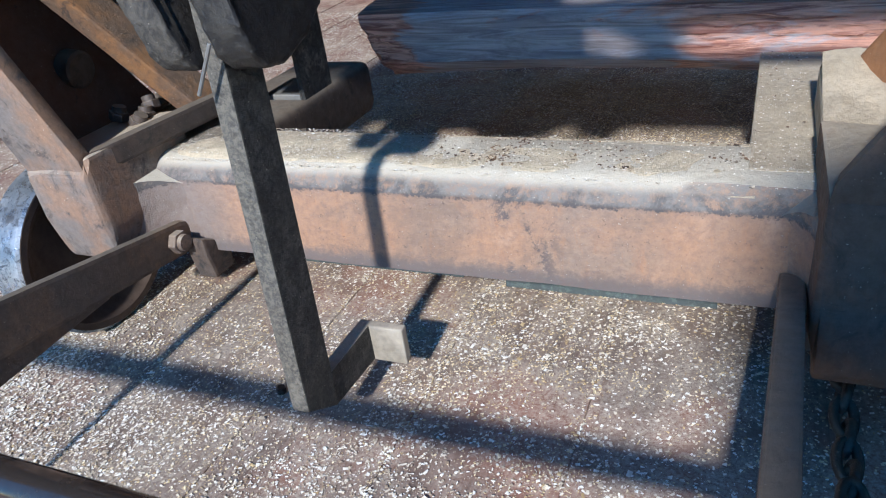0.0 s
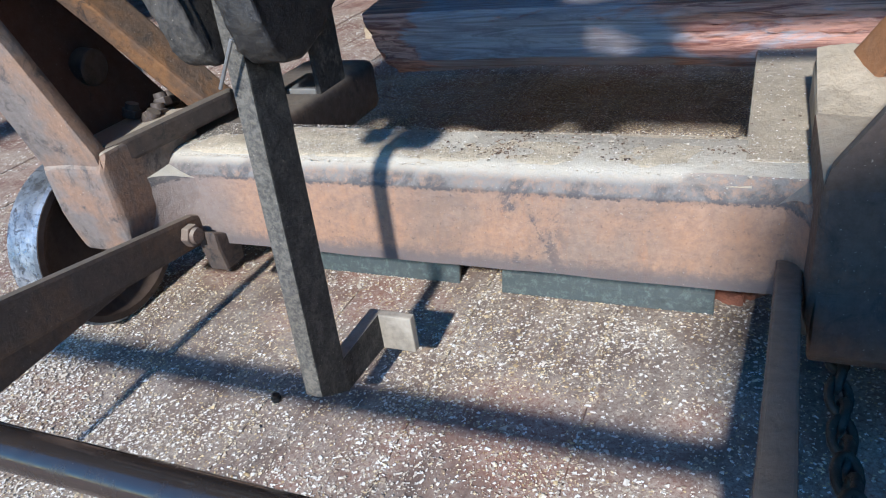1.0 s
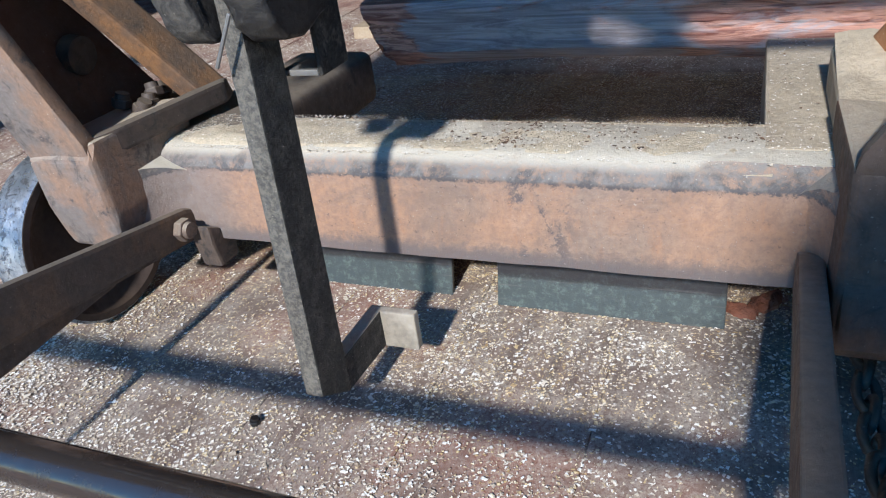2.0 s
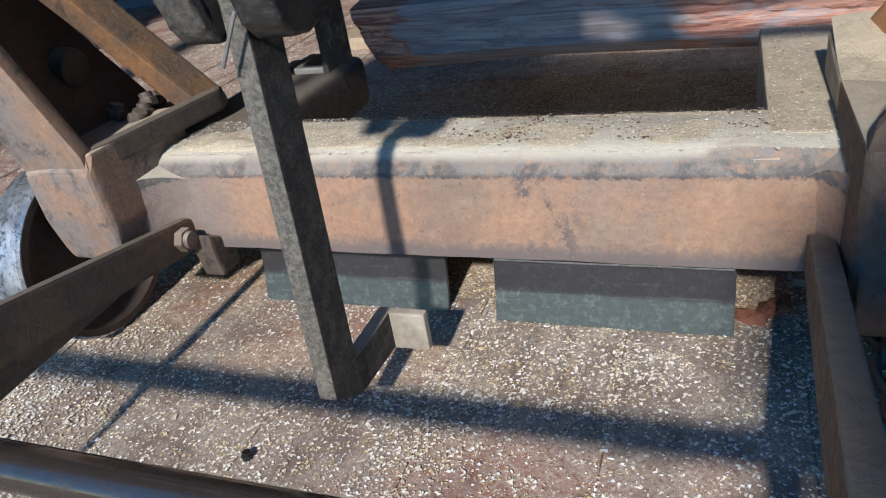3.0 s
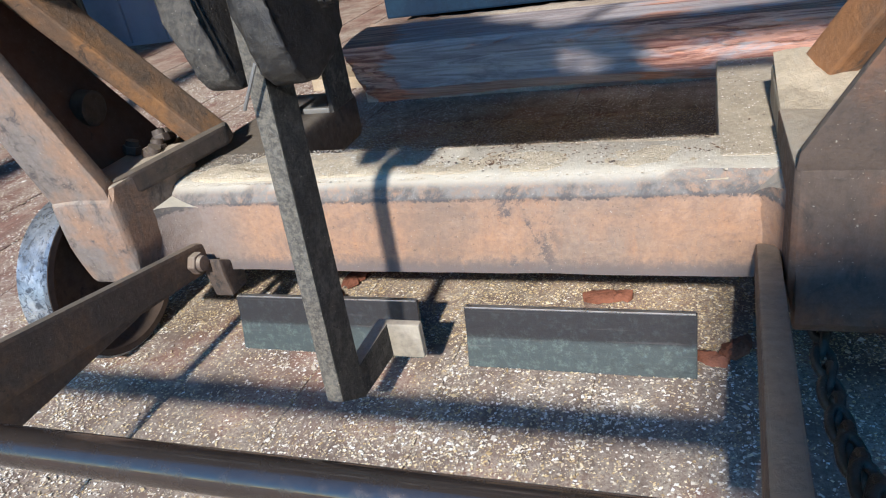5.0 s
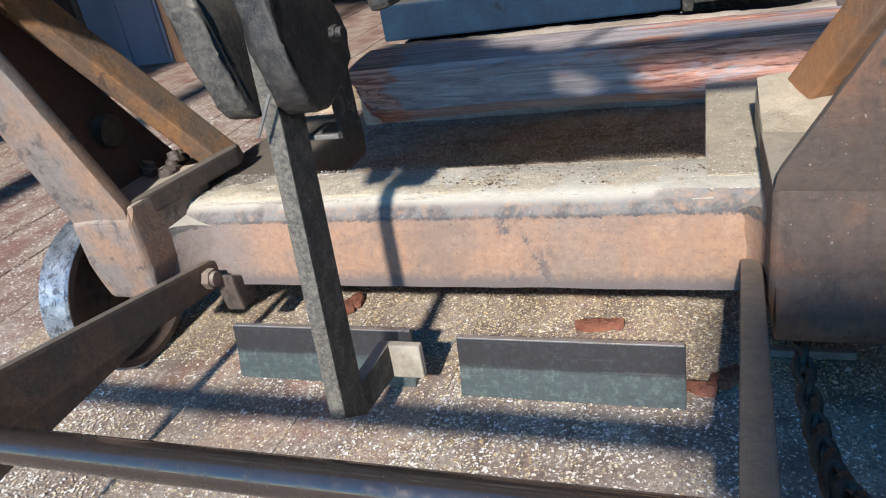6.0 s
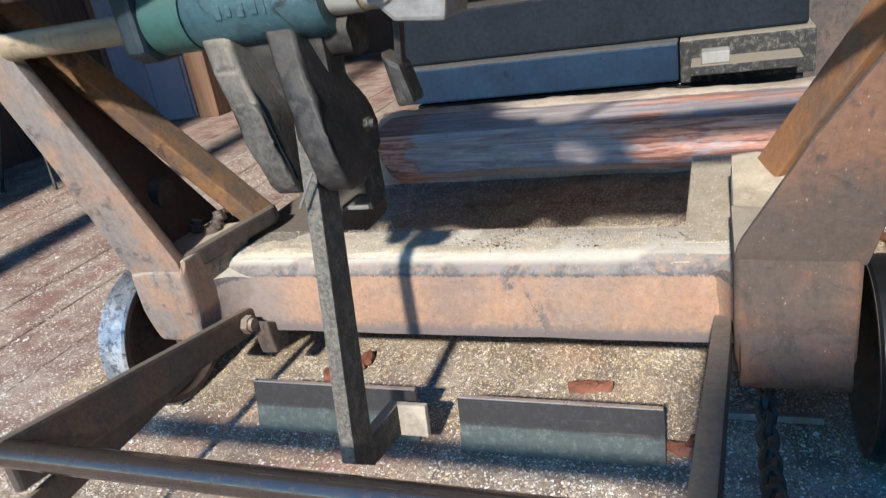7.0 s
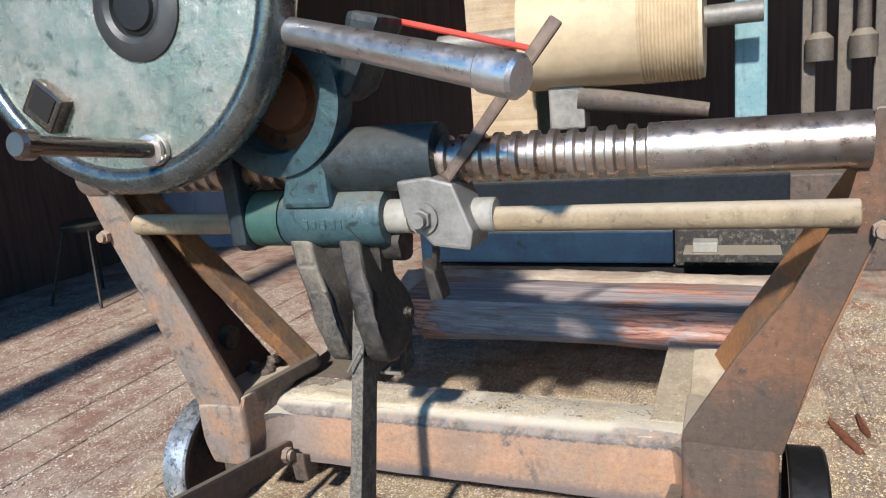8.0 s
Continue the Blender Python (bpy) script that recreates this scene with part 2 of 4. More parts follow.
ARMSTEEL = worn("brown_arm_steel", (0.085, 0.066, 0.055), (0.14, 0.09, 0.06), (0.04, 0.035, 0.033), 0.6, 0.25, 0.35, spread=(0.54, 0.6), big=9, fine=70, relief=0.8)
PIPE = worn("polished_pipe", (0.12, 0.097, 0.085), (0.15, 0.112, 0.09), (0.06, 0.044, 0.038), 0.17, 0.75, 0.0, relief=0.04, chips=(0.58, 0.72), big=3)
BRIGHT = worn("bright_steel", (0.72, 0.68, 0.65), (0.62, 0.54, 0.48), (0.42, 0.32, 0.26), 0.36, 0.92, 0.0, relief=0.03, chips=(0.74, 0.84), big=3)
RODSTEEL = worn("worn_rod_steel", (0.50, 0.44, 0.40), (0.34, 0.235, 0.175), (0.20, 0.12, 0.09), 0.34, 0.9, 0.0, relief=0.012, chips=(0.60, 0.78), big=4)
TEAL = worn("teal_paint", (0.030, 0.072, 0.088), (0.046, 0.095, 0.105), (0.016, 0.022, 0.025), 0.45, 0.1, 0.25, chips=(0.52, 0.63), big=9, relief=0.9)
# shaded copy of the teal: darkness of shadow put into the paint colour
TEAL_SHADE = worn("shaded_teal_paint", (0.016, 0.027, 0.033), (0.026, 0.036, 0.040), (0.012, 0.012, 0.013), 0.55, 0.1, 0.1, chips=(0.53, 0.64), big=8, relief=0.8)
COLUMN = worn("pale_teal_paint", (0.16, 0.29, 0.32), (0.22, 0.34, 0.36), (0.07, 0.11, 0.12), 0.45, 0.1, 0.2, chips=(0.56, 0.68))
GREEN = worn("green_paint", (0.03, 0.085, 0.07), (0.04, 0.105, 0.085), (0.02, 0.04, 0.035), 0.5, 0, 0.1)
WORN_TEAL = worn("worn_pale_green_paint", (0.26, 0.315, 0.265), (0.44, 0.42, 0.36), (0.10, 0.13, 0.115), 0.25, 0.55, 0.1, chips=(0.55, 0.63), big=11, relief=0.9)
NAVY = worn("navy_paint", (0.007, 0.020, 0.042), (0.010, 0.030, 0.056), (0.005, 0.008, 0.014), 0.55, 0, 0.25)
# shaded copy of the navy, its shade put into the colour
NAVY_SHADE = worn("shaded_navy_paint", (0.005, 0.008, 0.013), (0.007, 0.012, 0.018), (0.004, 0.005, 0.007), 0.65, 0, 0.15)
LEVER = worn("rust_brown_lever", (0.12, 0.085, 0.07), (0.15, 0.10, 0.07), (0.06, 0.045, 0.04), 0.6, 0.3, 0.2)
DUSTY_ROD = worn("dust_coated_rod", (0.25, 0.185, 0.115), (0.33, 0.25, 0.155), (0.14, 0.10, 0.07), 0.9, 0, 0.6, chips=(0.53, 0.66), big=10, fine=80, relief=1.0)
PALE = plain("pale_dusty_steel", (0.23, 0.215, 0.195), 0.55, 0.35, 0.7, 40, 0.5)
HANGER = worn("brown_hanger_iron", (0.10, 0.082, 0.07), (0.15, 0.118, 0.09), (0.06, 0.05, 0.045), 0.6, 0.2, 0.4)
WHITE = plain("white_dusty_bush", (0.31, 0.29, 0.25), 0.75, 0, 0.5, 50, 0.5)
TYRE = worn("rolling_steel", (0.30, 0.34, 0.38), (0.66, 0.68, 0.70), (0.10, 0.11, 0.13), 0.34, 0.7, 0.2, chips=(0.50, 0.60), big=18, fine=70)
DARKMETAL = worn("dark_wheel_iron", (0.011, 0.010, 0.010), (0.018, 0.016, 0.015), (0.006, 0.006, 0.006), 0.45, 0.2, 0.0, relief=0.4)
WHEELFACE = worn("oily_wheel_face", (0.060, 0.042, 0.034), (0.085, 0.058, 0.042), (0.03, 0.022, 0.02), 0.7, 0.0, 0.0, relief=0.4)
HOLE_SHADE = plain("hole_shade_black", (0.008, 0.006, 0.005), 0.9, 0, 0.2, 30, 0.2)
HEAP = plain("sawdust_heap", (0.62, 0.51, 0.36), 0.95, 0, 0.4, 240, 1.0)
BARK = plain("red_bark", (0.24, 0.085, 0.045), 0.8, 0, 0.9, 70, 1.0, (1, 5, 1))
FLOOR_RED = wood("red_floor_board", (0.27, 0.125, 0.092), (0.14, 0.06, 0.046), 1.0, 0.6, 0.6, 1, 0.85, 0.5, (0.25, 0.16, 0.125))
FLOOR = wood("floor_board", (0.235, 0.155, 0.118), (0.11, 0.07, 0.055), 1.0, 0.5, 0.52, 1, 0.85, 0.7, (0.24, 0.095, 0.06))
LOG = log_material()
PLANK = wood("sawn_plank", (0.42, 0.30, 0.18), (0.28, 0.19, 0.11), 0.7, 0.4, 0.3, 0)
SLABWOOD = wood("pale_slab_wood", (0.40, 0.31, 0.235), (0.22, 0.15, 0.105), 0.5, 0.1, 0.5, 0, 0.8, 0.8, (0.36, 0.19, 0.11))
CREAM = plain("cream_roller_wood", (0.57, 0.44, 0.285), 0.6, 0, 0.35, 14, 0.3)
WALLWOOD = wood("dark_wall_boards", (0.10, 0.055, 0.042), (0.05, 0.03, 0.024), 0.5, 0.5, 0.0, 2)
LILAC = plain("pale_sheet", (0.26, 0.25, 0.30), 0.6, 0, 0.4, 6, 0.2)
BROWNPOST = wood("brown_post", (0.20, 0.11, 0.06), (0.12, 0.06, 0.035), 0.5, 0.1, 0.0, 2)


def plate_material():
    m, n, l, p = mat("two_tone_plate")
    co = n.new("ShaderNodeTexCoord")
    s = n.new("ShaderNodeSeparateXYZ")
    l.new(co.outputs["Object"], s.inputs[0])
    a = noise_tex(n, l, 9, 8, 0.7)
    f = noise_tex(n, l, 80, 6, 0.7)
    add = n.new("ShaderNodeMath")
    add.operation = "MULTIPLY_ADD"
    l.new(a, add.inputs[0])
    add.inputs[1].default_value = 0.02
    l.new(s.outputs[2], add.inputs[2])
    col = mix(n, l, ramp(n, l, add.outputs[0], 0.054, 0.068), (0.085, 0.095, 0.090), (0.055, 0.050, 0.052))
    col = mix(n, l, ramp(n, l, f, 0.5, 0.7, 0, 0.5), col, (0.09, 0.10, 0.10))
    lower = ramp(n, l, add.outputs[0], 0.070, 0.056, 0.12, 1.0)
    col = mix(n, l, times_(n, l, lower, ramp(n, l, noise_tex(n, l, 60, 9, 0.85), 0.48, 0.66, 0, 0.7)), col, (0.20, 0.235, 0.205))
    col = mix(n, l, ramp(n, l, noise_tex(n, l, 1.0, 9, 0.8, (9, 40, 40)), 0.52, 0.70, 0, 0.6), col, (0.05, 0.048, 0.047))
    col = mix(n, l, ramp(n, l, noise_tex(n, l, 1.0, 4, 0.6, (4, 30, 160)), 0.58, 0.72, 0, 0.5), col, (0.16, 0.14, 0.135))
    l.new(col, p.inputs["Base Color"])
    p.inputs["Roughness"].default_value, p.inputs["Metallic"].default_value = 0.38, 0.5
    bump(n, l, p, f, 0.25)
    return m


for dull in (GREASE, JAWDUST_SUN, BARSTEEL, WHEELFACE, NAVY, NAVY_SHADE):
    dull.node_tree.nodes["Principled BSDF"].inputs["Specular IOR Level"].default_value = 0.25
PLATE = plate_material()


def chip_material(name, low, mean, high):
    m, n, l, p = mat(name)
    g = n.new("ShaderNodeNewGeometry")
    r = n.new("ShaderNodeValToRGB")
    l.new(g.outputs["Random Per Island"], r.inputs[0])
    e = r.color_ramp.elements
    e[0].position, e[0].color = 0.0, (*low, 1)
    e[1].position, e[1].color = 1.0, (*high, 1)
    mid = e.new(0.45)
    mid.color = (*mean, 1)
    l.new(r.outputs[0], p.inputs["Base Color"])
    p.inputs["Roughness"].default_value = 0.85
    return m


CHIPS = chip_material("wood_chips", (0.34, 0.24, 0.155), (0.68, 0.58, 0.45), (0.92, 0.88, 0.81))
CRUMBS = chip_material("bark_crumbs", (0.05, 0.03, 0.02), (0.13, 0.075, 0.045), (0.26, 0.16, 0.09))
GOLD = chip_material("golden_sawdust", (0.40, 0.26, 0.12), (0.66, 0.50, 0.27), (0.88, 0.76, 0.54))


# ---- building helpers ----
def part(name, bm, material, parent=None, label=""):
    me = bpy.data.meshes.new(name)
    bmesh.ops.recalc_face_normals(bm, faces=bm.faces)
    bm.to_mesh(me)
    bm.free()
    me.materials.append(material)
    ob = new(name, me)
    ob.parent = parent
    if label:
        ob["label"] = label
    return ob


def thing(name, label, category, group="", kind=""):
    ob = new(name)
    ob.empty_display_size = 0.05
    return tagged(ob, label, category, group, kind)


def bevelled(bm, width, segs=2):
    if width:
        bmesh.ops.bevel(bm, geom=list(bm.edges), offset=width, segments=segs, affect="EDGES", profile=0.6, clamp_overlap=True)
    return bm


def smooth(bm, angle=40):
    lim = radians(angle)
    for f in bm.faces:
        f.smooth = True
    for e in bm.edges:
        if len(e.link_faces) == 2 and e.calc_face_angle(0) > lim:
            e.smooth = False
    return bm


def box(x0, x1, y0, y1, z0, z1, bev=0.004, bm=None):
    b = bmesh.new()
    bmesh.ops.create_cube(b, size=1, matrix=Matrix.LocRotScale(((x0 + x1) / 2, (y0 + y1) / 2, (z0 + z1) / 2), None, (x1 - x0, y1 - y0, z1 - z0)))
    bevelled(b, bev)
    return merge(bm, b)


def merge(bm, b):
    if bm is None:
        return b
    me = bpy.data.meshes.new("tmp")
    b.to_mesh(me)
    b.free()
    bm.from_mesh(me)
    bpy.data.meshes.remove(me)
    return bm


def hull(points, bev=0.004, bm=None):
    """A convex solid from its corners."""
    b = bmesh.new()
    vs = [b.verts.new(p) for p in points]
    bmesh.ops.convex_hull(b, input=vs)
    bmesh.ops.dissolve_limit(b, angle_limit=radians(2), verts=b.verts, edges=b.edges)
    bevelled(b, bev, 2 if bev < 0.02 else 5)
    if bev >= 0.02:
        smooth(b, 50)
    return merge(bm, b)


def beam_between(a, b, w, h, up=(0, 0, 1), bev=0.004, bm=None, w2=None, h2=None):
    """A bar of section w across, h along up, from a to b, which may taper to w2, h2."""
    a, b, up = Vector(a), Vector(b), Vector(up)
    d = (b - a).normalized()
    s = d.cross(up).normalized()
    u = s.cross(d).normalized()
    w2, h2 = w2 or w, h2 or h
    pts = [c + s * i * ww / 2 + u * j * hh / 2 for c, ww, hh in ((a, w, h), (b, w2, h2)) for i in (-1, 1) for j in (-1, 1)]
    return hull(pts, bev, bm)


def lathe(profile, a, d, segs=32, bm=None, angle=30):
    """A turned solid: (distance along d from a, radius) rows."""
    a, d = Vector(a), Vector(d).normalized()
    q = Vector((0, 0, 1)).rotation_difference(d)
    b = bmesh.new()
    rings = []
    for s, r in profile:
        if r <= 1e-6:
            rings.append([b.verts.new(a + d * s)])
        else:
            rings.append([b.verts.new(a + d * s + q @ Vector((r * math.cos(k * math.tau / segs), r * math.sin(k * math.tau / segs), 0))) for k in range(segs)])
    for p, r in zip(rings, rings[1:]):
        for k in range(segs):
            vs = [p[k % len(p)], p[(k + 1) % len(p)], r[(k + 1) % len(r)], r[k % len(r)]]
            vs = list(dict.fromkeys(vs))
            if len(vs) > 2:
                b.faces.new(vs)
    for ring in (rings[0], rings[-1]):
        if len(ring) > 2 and profile[0] != profile[-1]:
            b.faces.new(ring)
    bmesh.ops.recalc_face_normals(b, faces=b.faces)
    smooth(b, angle)
    return merge(bm, b)


def rod(a, b, r, bev=0.002, segs=28, bm=None):
    a, b = Vector(a), Vector(b)
    n = (b - a).length
    return lathe([(0, r - bev), (bev, r), (n - bev, r), (n, r - bev)], a, b - a, segs, bm)


def prism(poly, y0, y1, shear=0.0, bev=0.004, bm=None):
    """An xz outline given depth in y; shear moves it in y with height."""
    b = bmesh.new()
    f = [b.verts.new((x, y0 + shear * z, z)) for x, z in poly]
    g = [b.verts.new((x, y1 + shear * z, z)) for x, z in poly]
    b.faces.new(f)
    b.faces.new(g[::-1])
    for k in range(len(poly)):
        b.faces.new((f[k], f[k - 1], g[k - 1], g[k]))
    bmesh.ops.recalc_face_normals(b, faces=b.faces)
    bevelled(b, bev)
    return merge(bm, b)


def hexbolt(at, d, af=0.03, h=0.018, stem=0.008, bm=None):
    q = Vector((0, 0, 1)).rotation_difference(Vector(d).normalized())
    b = bmesh.new()
    r = af / 2 / math.cos(math.pi / 6)
    bmesh.ops.create_cone(b, cap_ends=True, segments=6, radius1=r, radius2=r, depth=h, matrix=Matrix.Translation(at) @ q.to_matrix().to_4x4() @ Matrix.Translation((0, 0, h / 2)))
    bevelled(b, 0.002)
    bm = merge(bm, b)
    return lathe([(h, r * 0.72), (h + stem, r * 0.68), (h + stem, 0)], at, d, 14, bm)


def rough(bm, amount, scale, seed=0.0):
    """Unevenness of old castings and dust."""
    for v in bm.verts:
        p = v.co * scale + Vector((seed, seed * 1.7, 0))
        v.co += Vector((noise.noise(p), noise.noise(p + Vector((7, 0, 0))), noise.noise(p + Vector((0, 9, 0))))) * amount
    return bm


# ---- setting ----
def ground():
    """The yard's ground outside and under the hall."""
    bm = bmesh.new()
    bmesh.ops.create_grid(bm, x_segments=8, y_segments=8, size=60)
    ob = part("ground", bm, plain("earth", (0.16, 0.13, 0.10), 0.95, 0, 0.5, 3, 0.4))
    ob.location.z = -0.08
    tagged(ob, "bare trampled earth under the sawmill", "ground", kind="structure")


def hall():
    """Walls and the roof; the side behind the camera is open."""
    # the south wall piece is unseen, added to shade the floor's -x side
    for name, b in (("wall_north", (-3.9, 5.0, 6.0, 6.15, -0.06, 4.4)), ("wall_west", (-4.05, -3.9, -1.1, 6.15, -0.06, 4.4)), ("wall_east", (5.0, 5.15, -1.1, 6.15, -0.06, 4.4)), ("wall_south", (-4.05, -2.85, -1.25, -1.11, -0.06, 4.4))):
        tagged(part(name, box(*b, 0), WALLWOOD), "dark weathered board wall of the sawmill", "wall", kind="structure")
    # unseen post, added to lay a soft streak of shade on the boards
    tagged(part("post_south", box(-2.24, -2.03, -1.24, -1.10, -0.06, 4.4, 0.006), WALLWOOD), "added unseen post that lays a shade streak on the floor", "post", kind="structure")
    tagged(part("ceiling", box(-4.1, 5.2, -1.2, 6.2, 4.4, 4.55, 0), WALLWOOD), "dark boarded roof of the sawmill", "ceiling", kind="structure")


def switch_cabinet():
    """Added, unseen boxes in a row behind the camera, placed to shade the carriage's end."""
    o = thing("switch_cabinet", "added unseen cabinet-shaped box that shades the carriage's end", "cabinet", "switch cabinets")
    part("body", box(0.550, 1.12, -2.5, -2.15, 0.06, 1.296, 0.008), TEAL_SHADE, o)
    part("hood", hull([(x, y, z) for x, z in ((0.550, 1.30), (0.440, 1.70), (0.445, 1.80), (0.54, 1.86), (1.12, 1.86), (1.12, 1.30)) for y in (-2.5, -2.15)], 0.01), TEAL_SHADE, o, "flared upper box shaped to set the shade's edge")
    part("plinth", box(0.57, 1.09, -2.47, -2.18, 0.0, 0.06, 0.004), DARKMETAL, o)
    d = part("door", box(0.565, 1.10, -2.146, -2.13, 0.10, 1.27, 0.004), TEAL_SHADE, o)
    part("handle", box(0.58, 0.60, -2.129, -2.10, 0.9, 1.02, 0.004), DARKMETAL, d)
    for k in (1, 2):
        copy_thing(o, pose(0.69 * k, 0, 0))


ground()
hall()
switch_cabinet()


# ---- carriage ----
def carriage():
    c = thing("log_carriage", "rust-orange wheeled log clamp carriage dusted with sawdust on a board floor", "machine")
    # front cross beam
    bm = bmesh.new()
    outline = [(0.0, 0.152), (0.0, 0.285), (0.002, 0.292), (0.008, 0.303), (0.022, 0.316), (0.04, 0.320), (0.135, 0.320), (0.150, 0.312), (0.152, 0.152)]
    n = 44
    cols = []
    for k in range(n + 1):
        x = -0.645 + (0.392 + 0.645) * k / n
        drop = 0.022 * max(0, (x - 0.20) / 0.2) ** 2
        ring = []
        for i, (y, z) in enumerate(outline):
            wob = 0.0022 * noise.noise(Vector((x * 9, y * 20, z * 20)))
            ring.append(bm.verts.new((x, y + wob, z + wob - (drop if i in (1, 2, 3) else 0))))
        cols.append(ring)
    for p, q in zip(cols, cols[1:]):
        for i in range(len(outline)):
            bm.faces.new((p[i - 1], p[i], q[i], q[i - 1]))
    bm.faces.new(cols[0]), bm.faces.new(cols[-1][::-1])
    bmesh.ops.recalc_face_normals(bm, faces=bm.faces)
    smooth(bm, 32)
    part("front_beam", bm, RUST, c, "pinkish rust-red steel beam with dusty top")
    side_frame(c, 1)
    side_frame(c, -1)
    # rods
    part("guide_rod", rod((-0.80, -0.19, 0.826), (0.67, -0.19, 0.826), 0.0235), DUSTY_ROD, c, "round guide rod coated in pale sawdust")
    prof = [(0, 0.0), (0, 0.044)]
    x = 0.0
    while x < 1.29:
        if 0.06 < x < 1.265:
            prof += [(x, 0.045), (x + 0.004, 0.036), (x + 0.018, 0.036), (x + 0.022, 0.045)]
            x += 0.034
        else:
            x += 0.01
    prof += [(1.60, 0.045), (1.60, 0.0)]
    part("rack_rod", lathe(prof, (-0.92, -0.19, 0.942), (1, 0, 0), 40, angle=25), RODSTEEL, c, "bright steel rack rod with ring teeth")
    # push frame
    for x, near in ((-0.602, -0.602), (0.372, 0.347)):
        pts = []
        for y, z in ((0.012, 0.203), (0.018, 0.175), (0.006, 0.15), (-0.02, 0.216), (-0.62, 0.325), (-0.62, 0.232)):
            cx = x + (near - x) * max(0.0, -y) / 0.62
            pts += [(cx + o, y, z) for o in ((-0.009, 0.009) if x < 0 else (-0.014, 0.016))]
        a = part("push_arm", hull(pts, 0.0075), ARMSTEEL, c, "flat brown steel push arm")
        part("pivot_bolt", hexbolt((x + 0.010, -0.045, 0.190), (1, 0, 0), 0.036, 0.016), FILLET, a)
        part("lug", hull([(x + o, y, z) for o in (0.014, 0.055) for y, z in ((0.035, 0.155), (-0.03, 0.155), (-0.03, 0.19), (-0.022, 0.105), (0.03, 0.105))], 0.006), DARKRUST, c)
    part("brace", hull([(x, y, z) for x in (-0.607, -0.597) for y, z in ((-0.20, 0.225), (-0.20, 0.175), (-0.66, 0.160), (-0.66, 0.215))], 0.003), ARMSTEEL, c, "flat lower brace bar")
    part("push_pipe", rod((-1.05, -0.612, 0.30), (0.62, -0.612, 0.30), 0.021, 0.004), PIPE, c, "dark polished steel push pipe")
    return c


def fillet(c, xf, yf, xb, z0, z1, material, label):
    """A concave weld blend from the foot's flank at (xf, yf) to the beam's face at xb."""
    bm = bmesh.new()
    arc = []
    for i in range(11):
        a = math.pi / 2 * i / 10
        arc.append((xf + (xb - xf) * (1 - math.cos(a)), yf * (1 - math.sin(a)) - 0.003 + 0.008 * i / 10))
    rows = []
    for j in range(13):
        row = []
        for i, (x, y) in enumerate(arc):
            z = z0 + (z1 - 0.036 * (i / 10) ** 1.5 - z0) * j / 12
            w = 0.0035 * noise.noise(Vector((x * 30, z * 30, i * 0.2))) + 0.0015 * noise.noise(Vector((x * 90, z * 90, 3)))
            row.append(bm.verts.new((x, y + (w if 1 < i < 9 else 0), z + 0.012 * (j == 0) * math.sin(math.pi * i / 10))))
        row.append(bm.verts.new((xf, 0.03, z0 + (z1 - z0) * j / 12)))
        rows.append(row)
    k = len(rows[0])
    for p, q in zip(rows, rows[1:]):
        for i in range(k):
            bm.faces.new((p[i - 1], p[i], q[i], q[i - 1]))
    bm.faces.new(rows[0]), bm.faces.new(rows[-1][::-1])
    bmesh.ops.recalc_face_normals(bm, faces=bm.faces)
    smooth(bm, 50)
    part("fillet", bm, material, c, label)


